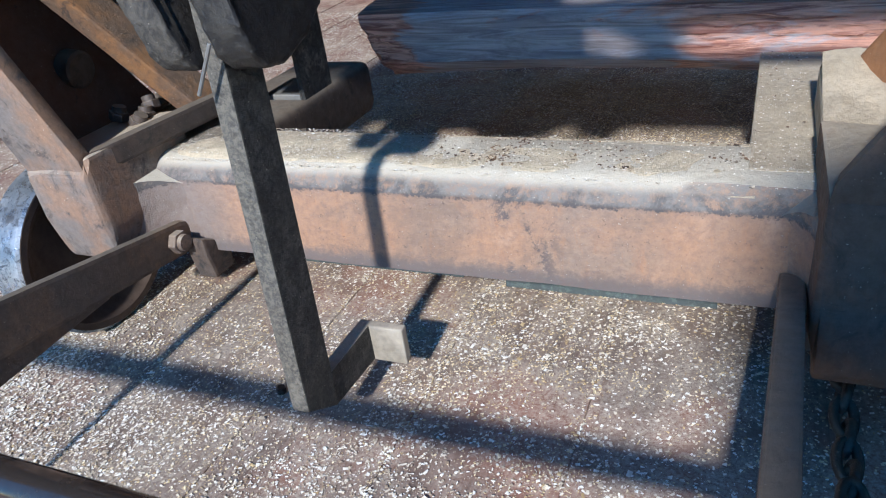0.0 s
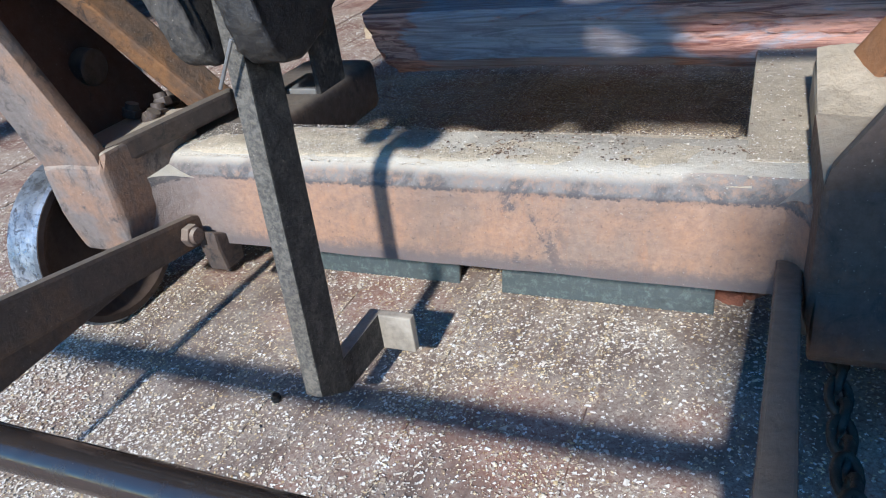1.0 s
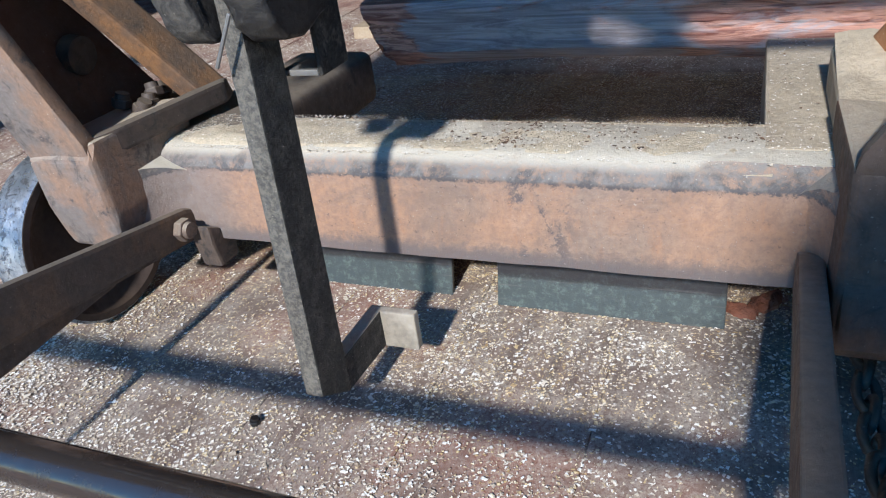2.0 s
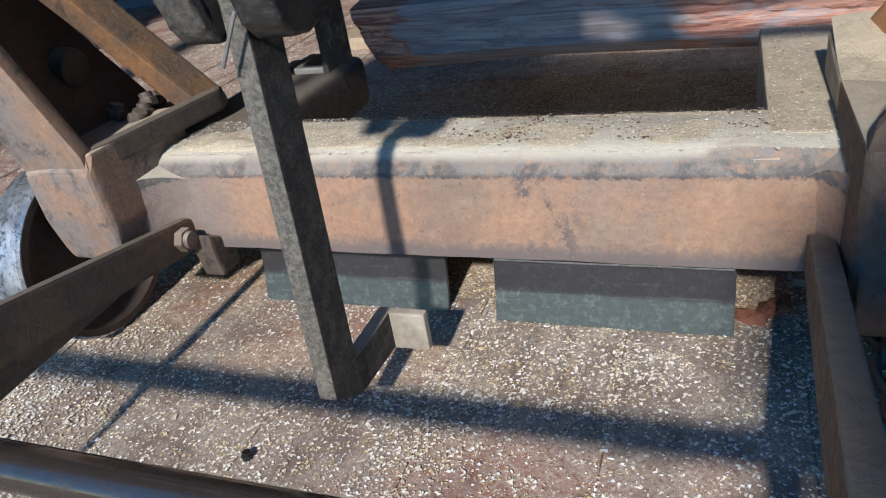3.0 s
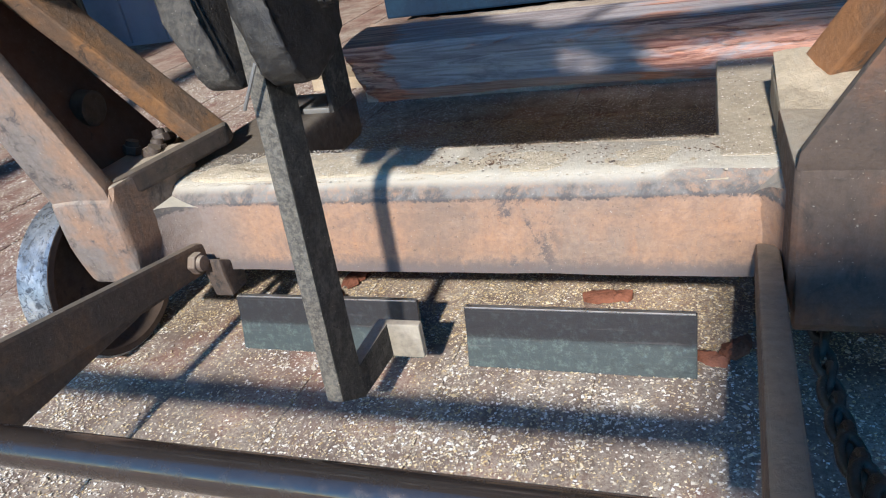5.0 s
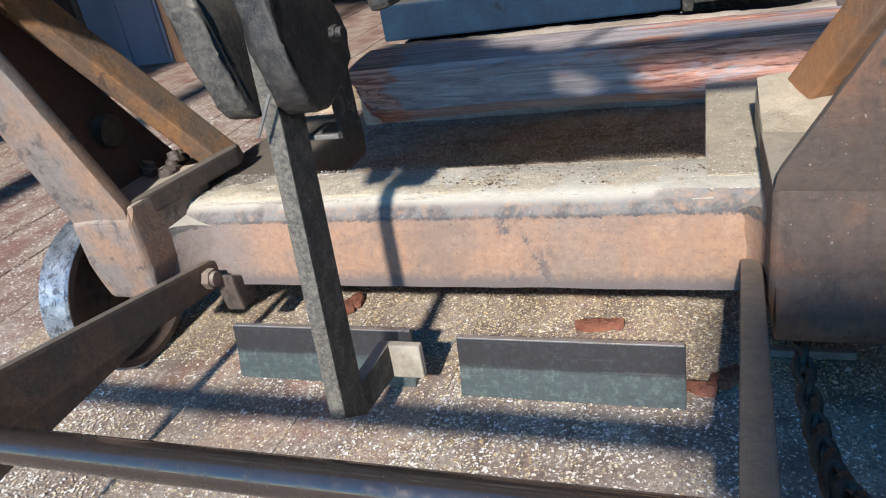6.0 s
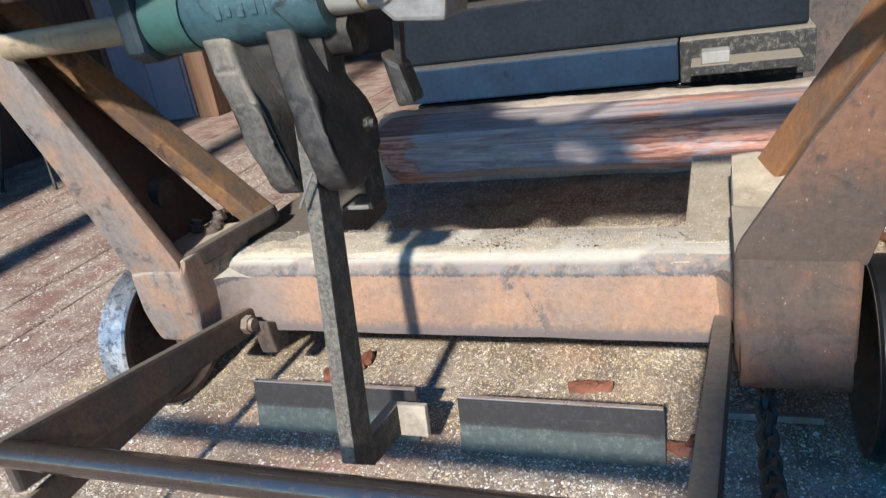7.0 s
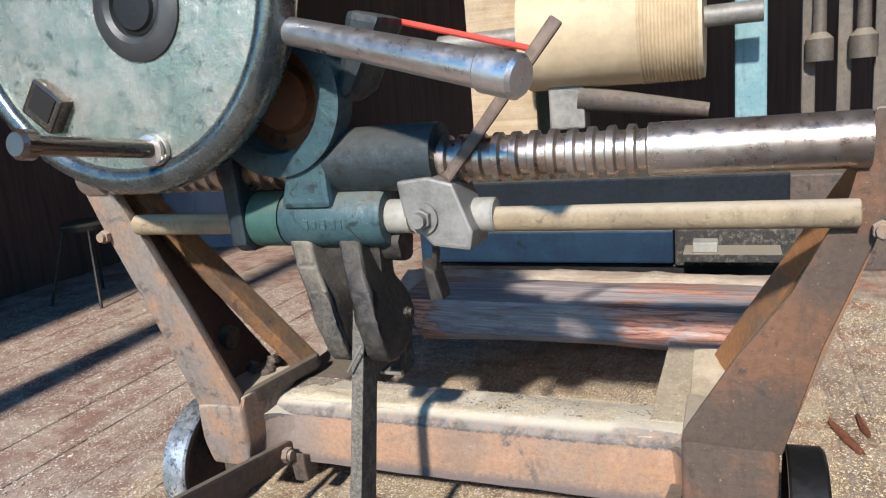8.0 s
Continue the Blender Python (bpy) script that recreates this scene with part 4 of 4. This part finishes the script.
# ---- log ----
def log():
    """A flat half-squared log: weathered top chamfer, upright face, undercut lower edge, splintered where torn."""
    g = thing("log", "dark weathered squared log with red-brown bared wood", "log")
    section = [(0.0, 0.300), (-0.001, 0.345), (0.0, 0.384), (0.010, 0.401), (0.09, 0.411), (0.18, 0.414), (0.30, 0.388), (0.50, 0.338), (0.51, 0.30), (0.30, 0.258), (0.20, 0.238), (0.12, 0.246), (0.035, 0.271)]
    ring0 = []
    for (ya, za), (yb, zb) in zip(section, section[1:] + section[:1]):
        k = max(2, round(math.hypot(yb - ya, zb - za) / (0.006 if ya < 0.1 else 0.02)))
        ring0 += [(ya + (yb - ya) * i / k, za + (zb - za) * i / k) for i in range(k)]
    n, m = 190, len(ring0)
    bm = bmesh.new()
    rings = []
    for i in range(n + 1):
        x = -0.570 + 1.18 * i / n
        ring = []
        sag = 0.020 * max(0.0, (-0.15 - x) / 0.38)
        for k, (dy, z) in enumerate(ring0):
            low = max(0.0, min(1.0, (0.33 - z) / 0.05))
            v = Vector((x * 2.2, dy * 5, z * 12))
            w = 0.006 * noise.noise(v) + 0.0035 * noise.noise(Vector((x * 5, dy * 45, z * 70)))
            torn = max(0.0, min(1.0, (x - 0.10) / 0.1)) * max(0.0, min(1.0, (0.39 - z) / 0.02)) * max(0.0, min(1.0, (z - 0.315) / 0.02)) + max(0.0, min(1.0, (-0.40 - x) / 0.1)) * max(0.0, min(1.0, (0.37 - z) / 0.02))
            fib = noise.noise(Vector((x * 16, dy * 60, z * 170))) + 0.6 * noise.noise(Vector((x * 40, dy * 60, z * 330)))
            w += torn * (0.005 + 0.006 * fib)
            end = max(0.0, 1 - i / 12) * (0.008 + 0.40 * max(0.0, 0.405 - z)) * (1 + 0.5 * noise.noise(Vector((z * 60, dy * 30, 4))))
            ring.append(bm.verts.new((x + end, 0.615 - 0.06 * x + dy + w, z - sag * low + 0.5 * w)))
        rings.append(ring)
    for p, q in zip(rings, rings[1:]):
        for k in range(m):
            bm.faces.new((p[k - 1], p[k], q[k], q[k - 1]))
    bm.faces.new(rings[0]), bm.faces.new(rings[-1][::-1])
    bmesh.ops.recalc_face_normals(bm, faces=bm.faces)
    smooth(bm, 38)
    part("trunk", bm, LOG, g)
    return g


LOG_THING = log()


# ---- floor fittings ----
def stop_plate(x0, x1, y, name="stop_plate"):
    """A bent steel strip on edge, fixed to the boards."""
    b = bmesh.new()
    sec = [(-0.022, 0.0), (-0.008, 0.052), (0.0, 0.104), (0.008, 0.104), (0.0, 0.052), (-0.012, 0.0)]
    e = [[b.verts.new((x, yy, zz)) for yy, zz in sec] for x in (-(x1 - x0) / 2, (x1 - x0) / 2)]
    b.faces.new(e[0]), b.faces.new(e[1][::-1])
    for k in range(len(sec)):
        b.faces.new((e[0][k], e[0][k - 1], e[1][k - 1], e[1][k]))
    bmesh.ops.recalc_face_normals(b, faces=b.faces)
    bevelled(b, 0.0012)
    ob = thing(name, "dark steel plate standing on edge on the boards", "plate", "stop plates")
    ob.location = ((x0 + x1) / 2, y, 0.0)
    part("blade", b, PLATE, ob)
    part("worn_edge", box(-(x1 - x0) / 2 + 0.002, (x1 - x0) / 2 - 0.002, -0.0006, 0.0086, 0.1035, 0.1062, 0.0008), BRIGHT, ob, "bright worn top edge")
    return ob


stop_plate(-0.089, 0.279, 0.224)
stop_plate(-0.545, -0.178, 0.238)
tagged(part("flat_bar", box(0.365, 0.535, 0.352, 0.366, 0.0, 0.014, 0.002), PALE), "bare steel flat bar lying on the boards", "bar")


# ---- background ----
def slab(x0, x1, y):
    """A rough half-round slab of wood lying before the bed."""
    bm = bmesh.new()
    rings = []
    for i in range(41):
        x = x0 + (x1 - x0) * i / 40
        ring = []
        for k in range(17):
            a = math.pi * k / 16
            w = 1 + 0.10 * noise.noise(Vector((x * 3, a * 1.3, 5))) + 0.04 * noise.noise(Vector((x * 14, a * 5, 2)))
            ring.append(bm.verts.new((x, y + 0.17 * math.cos(a) * w, 0.255 * abs(math.sin(a)) ** 0.7 * w)))
        rings.append(ring)
    for p, q in zip(rings, rings[1:]):
        for k in range(17):
            bm.faces.new((p[k - 1], p[k], q[k], q[k - 1]))
    bm.faces.new(rings[0]), bm.faces.new(rings[-1][::-1])
    bmesh.ops.recalc_face_normals(bm, faces=bm.faces)
    smooth(bm, 50)
    ob = part("slab", bm, SLABWOOD)
    tagged(ob, "pale half-round slab of wood lying on the floor", "slab")


def background():
    y = 2.30
    o = thing("blue_bed", "navy painted steel machine bed on the floor", "machine")
    part("bed", box(-1.02, 0.22, y, y + 0.3, 0.215, 0.37, 0.01), NAVY, o)
    # added for the shadowed zone over the bed, in the shaded navy
    part("upper_bed", box(-1.0, 0.70, y + 0.10, y + 0.38, 0.374, 0.60, 0.012), NAVY_SHADE, o)
    part("end_block", box(0.224, 0.72, y + 0.02, y + 0.3, 0.20, 0.37, 0.01), BARSTEEL, o)
    part("skid", box(-0.95, 0.68, y + 0.05, y + 0.36, 0.0, 0.198, 0.005), DARKMETAL, o)
    part("shelf", box(0.27, 0.66, y - 0.16, y + 0.018, 0.262, 0.298, 0.005), BARSTEEL, o, "grey steel shelf on the end")
    part("white_block", rough(box(0.31, 0.41, y - 0.14, y - 0.05, 0.299, 0.345, 0.005), 0.003, 30), WHITE, o, "small white block on the shelf")
    o = thing("plank", "pale sawn plank lying on the floor", "plank")
    part("board", box(-1.3, 0.62, y - 0.28, y - 0.06, 0.0, 0.05, 0.004), PLANK, o)
    slab(-0.95, 0.70, 1.97)
    o = thing("saw_frame", "teal painted frame saw with a ridged feed roller", "machine")
    for x in (-0.62, 0.55):
        part("column", box(x - 0.075, x + 0.075, 3.0, 3.25, 0.0, 2.4, 0.01), COLUMN, o)
    part("crosshead", box(-0.9, 1.3, 3.02, 3.25, 2.0, 2.3, 0.01), TEAL, o)
    prof = [(0, 0), (0, 0.28)]
    prof += [(0.55, 0.285)]
    for k in range(35, 52):
        prof += [(0.005 + k * 0.016, 0.29), (0.013 + k * 0.016, 0.28)]
    prof += [(0.845, 0.28), (0.845, 0)]
    part("feed_roller", lathe(prof, (-0.50, 2.75, 1.30), (1, 0, 0), 40), CREAM, o, "cream ridged feed roller")
    part("roller_shaft", rod((-1.0, 2.75, 1.30), (0.6, 2.75, 1.30), 0.05), PALE, o)
    part("cross_pipe", lathe([(0, 0), (0, 0.065), (0.62, 0.035), (0.62, 0)], (-0.25, 2.70, 0.97), (0.6, 0.02, -0.10), 24), DARKRUST, o)
    for x in (0.80, 0.95, 1.1):
        part("hanger", box(x - 0.03, x + 0.03, 2.9, 2.96, 0.8, 1.7, 0.008), HANGER, o)
    part("guide_board", box(-0.86, -0.50, 2.80, 2.84, 0.80, 1.62, 0.005), PLANK, o, "pale wooden guide board")
    part("guide_block", box(-0.40, -0.22, 2.66, 2.82, 0.82, 1.24, 0.012), PALE, o)
    part("base", box(-1.0, 1.4, 3.03, 3.4, 0.0, 0.5, 0.01), DARKRUST, o)
    for x in (0.84, 1.02):
        part("spring_cup", lathe([(0, 0.02), (0, 0.06), (0.10, 0.06), (0.13, 0.03), (0.30, 0.028), (0.30, 0)], (x, 2.86, 1.05), (0, 0, 1), 20), HANGER, o)
    o = thing("stool", "black stool with thin bent steel legs", "stool")
    part("seat", lathe([(0, 0), (0, 0.15), (0.03, 0.16), (0.045, 0.15), (0.045, 0)], (-3.15, 2.2, 0.44), (0, 0, 1), 28), GREASE, o)
    for dx, dy in ((-1, -1), (1, -1), (1, 1), (-1, 1)):
        part("leg", rod((-3.15 + dx * 0.20, 2.2 + dy * 0.20, 0.0), (-3.15 + dx * 0.10, 2.2 + dy * 0.10, 0.445), 0.009, 0.001, 10), GREASE, o)
    o = thing("sheet_panel", "pale lilac sheet panel leaning by a brown post", "panel")
    part("sheet", box(-3.88, -3.2, 3.6, 3.63, 0.0, 1.3, 0.003), LILAC, o)
    for x in (-3.86, -3.55, -3.24):
        part("batten", box(x - 0.02, x + 0.02, 3.575, 3.598, 0.02, 1.28, 0.003), BROWNPOST if x < -3.8 else LILAC, o)
    o = thing("post", "upright brown timber post by the wall", "post")
    part("shaft", box(-3.15, -2.98, 3.55, 3.72, 0.0, 4.2, 0.008), BROWNPOST, o)


background()


def bark_pieces():
    """Torn, slightly curled flakes of bark."""
    for k, (x, y, n, w, a) in enumerate(((0.12, 0.42, 0.044, 0.017, 8), (-0.45, 0.40, 0.045, 0.022, -30), (0.335, 0.275, 0.032, 0.018, 50), (-0.42, 0.47, 0.04, 0.02, 80), (0.30, 0.245, 0.026, 0.013, -20), (0.775, 1.12, 0.10, 0.013, 108), (0.83, 1.20, 0.07, 0.010, 95))):
        bm = bmesh.new()
        g = []
        for i in range(11):
            u = i / 5 - 1
            row = []
            for j in range(6):
                v = j / 2.5 - 1
                e = (1 - 0.6 * abs(u) ** 2.2) * (1 + 0.35 * noise.noise(Vector((u * 3 + k, k * 2.0, v))))
                row.append((u * n * (1 + 0.12 * noise.noise(Vector((v * 2, k * 3.0, 1)))), v * w * e, 0.009 * (1 - v * v) + 0.006 * (1 + noise.noise(Vector((u * 3, v * 3, k * 5.0))))))
            g.append(row)
        top = [[bm.verts.new((p[0], p[1], p[2] + 0.005)) for p in row] for row in g]
        low = [[bm.verts.new((p[0], p[1], max(0.0, p[2] - 0.002))) for p in row] for row in g]
        for i in range(10):
            for j in range(5):
                bm.faces.new((top[i][j], top[i + 1][j], top[i + 1][j + 1], top[i][j + 1]))
                bm.faces.new((low[i][j + 1], low[i + 1][j + 1], low[i + 1][j], low[i][j]))
        for i in range(10):
            for j in (0, 5):
                bm.faces.new((top[i][j], low[i][j], low[i + 1][j], top[i + 1][j]))
        for j in range(5):
            for i in (0, 10):
                bm.faces.new((top[i][j], top[i][j + 1], low[i][j + 1], low[i][j]))
        ob = part("bark_piece", bm, BARK)
        ob.matrix_world = pose(x, y, 0.001, 0, 0, a)
        tagged(ob, "red-brown piece of bark on the sawdust", "bark", "bark pieces")


bark_pieces()


def floor_bolt():
    o = thing("floor_bolt", "dark bolt head standing up from the floor boards", "bolt")
    part("head", hexbolt((0, 0, 0.0), (0.1, 0.1, 1), 0.015, 0.008, 0.004), DARKMETAL, o)
    o.location = (-0.35, -0.162, 0.0)


floor_bolt()


def offcuts():
    for x, y, a, n in ((-1.02, 2.42, 10, 0.16), (-1.25, 2.45, -15, 0.12), (-0.9, 2.20, 40, 0.10), (0.2, 2.25, 5, 0.3)):
        ob = part("offcut", rough(box(-n / 2, n / 2, -0.03, 0.03, 0, 0.035, 0.004), 0.004, 20, x), PLANK)
        ob.matrix_world = pose(x, y, 0.0, 0, 0, a)
        tagged(ob, "pale wood offcut lying on the sawdust floor", "offcut", "offcuts")


offcuts()


def scatter(name, n, pick, parent=None, size=(0.0022, 0.006), slim=(0.35, 0.9), label="pale sawdust and wood chips strewn about", material=CHIPS):
    """Many small flat chips, each a thin wedge of its own."""
    rng = np.random.default_rng(7 + n)
    pos = pick(rng, n)
    n = len(pos)
    s = (size[0] + (size[1] - size[0]) * rng.random(n) ** 2.3) * (1 + (rng.random(n) > 0.988) * 0.9)
    w = s * rng.uniform(slim[0], slim[1], n)
    a = rng.uniform(0, np.pi * 2, n)
    tilt = rng.uniform(-0.6, 0.6, (n, 2))
    base = np.array([(-1, -1, 0), (1, -0.8, 0), (0.9, 1, 0), (-0.8, 0.7, 0), (0, 0, 0.5)])
    v = np.empty((n, 5, 3))
    ca, sa = np.cos(a)[:, None], np.sin(a)[:, None]
    lx, ly = base[None, :, 0] * s[:, None], base[None, :, 1] * w[:, None]
    v[..., 0] = lx * ca - ly * sa
    v[..., 1] = lx * sa + ly * ca
    v[..., 2] = base[None, :, 2] * w[:, None] + np.abs(v[..., 0] * tilt[:, :1] + v[..., 1] * tilt[:, 1:])
    v += pos[:, None, :]
    idx = np.arange(n)[:, None, None] * 5 + np.array([(0, 1, 4), (1, 2, 4), (2, 3, 4), (3, 0, 4)])[None]
    me = bpy.data.meshes.new(name)
    me.from_pydata(v.reshape(-1, 3).tolist(), [], idx.reshape(-1, 3).tolist())
    me.materials.append(material)
    ob = new(name, me)
    ob.parent = parent
    if parent:
        ob["kind"], ob["label"] = "stuff", label
    else:
        tagged(ob, label, "sawdust", kind="stuff")
    return ob


def lattice(x, y, seed):
    """Smooth value noise, 0 to 1."""
    xi, yi = np.floor(x).astype(np.int64), np.floor(y).astype(np.int64)
    u, v = x - xi, y - yi
    u, v = u * u * (3 - 2 * u), v * v * (3 - 2 * v)
    def h(i, j):
        k = (i * 374761393 + j * 668265263 + seed * 974634777) & 0x7FFFFFFF
        k = ((k ^ (k >> 13)) * 1274126177) & 0x7FFFFFFF
        return ((k ^ (k >> 16)) & 0xFFFF) / 65535.0
    return (h(xi, yi) * (1 - u) + h(xi + 1, yi) * u) * (1 - v) + (h(xi, yi + 1) * (1 - u) + h(xi + 1, yi + 1) * u) * v


def lumps(x, y, seed=1):
    """Clumping of strewn dust: three sizes of noise, sharpened."""
    f = 0.45 * lattice(x * 3.2, y * 3.2, seed) + 0.33 * lattice(x * 9.5, y * 9.5, seed + 7) + 0.22 * lattice(x * 31, y * 31, seed + 13)
    return np.clip((f - 0.36) / 0.28, 0, 1)


def seam_gap(x):
    return np.abs((x + 0.613) / 0.246 - np.round((x + 0.613) / 0.246)) * 0.246


def on_floor(rng, n):
    x, y = rng.uniform(-1.5, 0.95, n), rng.uniform(-0.75, 1.9, n)
    d = 0.07 + 0.75 * lumps(x, y) * (0.35 + 0.65 * lumps(x * 2.7, y * 2.7, 21)) + 0.25 * lumps(x * 1.6, y * 1.6, 31) + 0.45 * (x < -0.15) * (y < 0.1) * lumps(x, y, 9) + 0.60 * ((x > -0.25) & (y > -0.02) & (y < 0.24)) * lumps(x * 2, y * 2, 5) + 0.12 * (y < -0.05)
    d = (d + 0.2 * (seam_gap(x) < 0.009)) * np.where(x > 0.40, np.where(y < 0.7, 0.55, 0.5), 1.0)
    d = d * np.where(lattice(x * 3.1 + 5, y * 2.3, 77) * 0.7 + lattice(x * 12, y * 9, 78) * 0.3 < 0.42, 0.42, 1.0) + 0.3 * (x < -0.75)
    keep = rng.random(n) < d * np.where((y > 0.27) & (x < 0.42), 0.4, 0.8)
    return np.stack([x, y, np.full(n, 0.0005)], 1)[keep]


def golden(rng, n):
    x, y = rng.uniform(-1.2, 0.75, n), rng.uniform(-0.55, 1.5, n)
    d = 0.03 + 0.40 * lumps(x, y, 3) + 0.35 * ((x > -0.1) & (y > -0.05) & (y < 0.22)) * lumps(x * 1.5, y * 1.5, 4) + 1.4 * (y > 0.26) * (0.3 + 0.7 * lumps(x, y, 6)) + 0.35 * (seam_gap(x) < 0.01)
    keep = rng.random(n) < d * np.where((x > 0.40) & (y < 0.7), 0.6, 1.0)
    return np.stack([x, y, np.full(n, 0.0003)], 1)[keep]


def far_floor(rng, n):
    x, y = rng.uniform(-3.6, 1.6, n), rng.uniform(-0.2, 2.5, n)
    strip = np.abs((x + 0.613) / 0.246 - np.floor((x + 0.613) / 0.246) - 0.5) * 2
    keep = (rng.random(n) < 0.12 + 0.5 * lumps(x * 0.6, y * 0.6) + 0.6 * (strip > 0.5)) & (strip < 0.95) & ~((x > -1.5) & (x < 0.95) & (y < 1.9))
    return np.stack([x, y, np.full(n, 0.0005)], 1)[keep]


def on_beam(rng, n):
    x, y = rng.uniform(-0.62, 0.4, n), rng.uniform(0.015, 0.15, n)
    keep = rng.random(n) < np.where(x < -0.15, 0.9, 0.30)
    return np.stack([x, y, np.where(y < 0.03, 0.316, np.where(x < -0.2, 0.3235, 0.3215))], 1)[keep]


scatter("sawdust_on_floor", 620000, on_floor, size=(0.0007, 0.0033))
scatter("wood_flake", 6000, on_floor, size=(0.0024, 0.0050), slim=(0.18, 0.55))
scatter("fine_sawdust", 260000, golden, size=(0.0008, 0.0027), label="fine golden sawdust strewn on the boards", material=GOLD)
scatter("sawdust_far", 175000, far_floor, size=(0.0018, 0.0050))
scatter("chip_dust", 17000, on_beam, CARRIAGE, (0.0006, 0.0019))


def crumbs(rng, n):
    """Dark crumbs in loose clusters on the beam's flat top."""
    cx, cy = rng.uniform(-0.25, 0.37, 30), rng.uniform(0.03, 0.14, 30)
    k = rng.integers(0, 30, n)
    x, y = cx[k] + rng.normal(0, 0.018, n), np.clip(cy[k] + rng.normal(0, 0.008, n), 0.028, 0.145)
    return np.stack([x, y, np.full(n, 0.3205)], 1)


def on_sole(rng, n):
    """Chips on the dusty sole and the sloping shelf beside it."""
    x, y = rng.uniform(0.312, 0.55, n), rng.uniform(0.02, 0.57, n)
    shelf = x > 0.394
    z = np.where(shelf, np.where(y < 0.10, 0.339 + 0.0526 * (y + 0.09), 0.349 + 0.2 * (y - 0.10)), 0.3225)
    keep = (shelf & (y < 0.295)) | (~shelf & (x < 0.386) & (y > 0.16))
    return np.stack([x, y, z], 1)[keep]


def sandy(rng, n):
    """Deep golden sawdust on the boards past the carriage's +x end."""
    x, y = rng.uniform(0.70, 2.2, n), rng.uniform(0.5, 2.6, n)
    edge = np.clip((x - 0.68) / 0.25, 0, 1) * np.clip((2.2 - x) / 0.5, 0, 1) * np.clip((2.6 - y) / 0.5, 0, 1) * np.clip((y - 0.5) / 0.3, 0, 1)
    keep = rng.random(n) < edge * (0.35 + 0.65 * lumps(x * 0.8, y * 0.8, 41))
    return np.stack([x, y, np.full(n, 0.0004)], 1)[keep]


scatter("sandy_sawdust", 120000, sandy, size=(0.0014, 0.0046), label="golden sawdust lying thick on the boards", material=GOLD)
scatter("bark_crumb", 520, crumbs, CARRIAGE, (0.0010, 0.0034), label="dark bark crumbs on the dusty beam", material=CRUMBS)
scatter("sole_chip", 1500, on_sole, CARRIAGE, (0.0007, 0.0022))
scatter("sole_crumb", 90, on_sole, CARRIAGE, (0.0010, 0.0038), label="dark bark crumbs on the dusty sole", material=CRUMBS)


# ---- floor boards ----
def floor():
    f = tagged(new("floor"), "worn plank floor strewn with sawdust", "floor", kind="structure")
    cache = {}
    x = -0.613 - 0.246 * 24
    k = 0
    while x < 6.8:
        cuts = [-3.2, -1.6 + 0.9 * ((k * 37) % 10) / 10, 1.6 + 1.2 * ((k * 53) % 10) / 10, 5.98]
        for y0, y1 in zip(cuts, cuts[1:]):
            key = (round(y1 - y0, 3), x < -1.0)
            if key not in cache:
                bm = box(-0.1195 if x < -1.0 else -0.1225, 0.1195 if x < -1.0 else 0.1225, -(y1 - y0) / 2 + 0.001, (y1 - y0) / 2 - 0.001, -0.04, 0.0, 0)
                me = bpy.data.meshes.new("board")
                bmesh.ops.bevel(bm, geom=[e for e in bm.edges if all(v.co.z > -0.01 for v in e.verts)], offset=0.0012, segments=1, affect="EDGES")
                bm.to_mesh(me)
                bm.free()
                me.materials.append(FLOOR_RED if x < -1.0 else FLOOR)
                cache[key] = me
            ob = new("board", cache[key])
            ob.parent = f
            ob.location = (x + 0.123, (y0 + y1) / 2, -0.0007 * ((k * 7) % 3))
        x += 0.246
        k += 1


floor()


def motions():
    stops = [0, 1, 2, 3, 4, 5, 6, 7, 8]
    walk(CARRIAGE, [(t, pose(0, ride(t), 0)) for t in stops])
    walk(LOG_THING, [(t, pose(0, ride(t), 0)) for t in stops])
    for w in WHEELS:
        x, y, z = w.location
        walk(w, [(t, pose(x, y, z, -math.degrees(ride(t) / 0.165), 0, 0)) for t in stops])
    x, y, z = BAR.location
    push = ((0, 0), (2, 0), (4, 0), (5.0, 0), (5.6, 0), (6, 0.02), (6.5, 0.045), (7, 0.068), (7.5, 0.09), (8, 0.112))
    walk(BAR, [(t, pose(x, y, z, -math.degrees(math.asin(d / 0.56)), 0, 0)) for t, d in push])


motions()
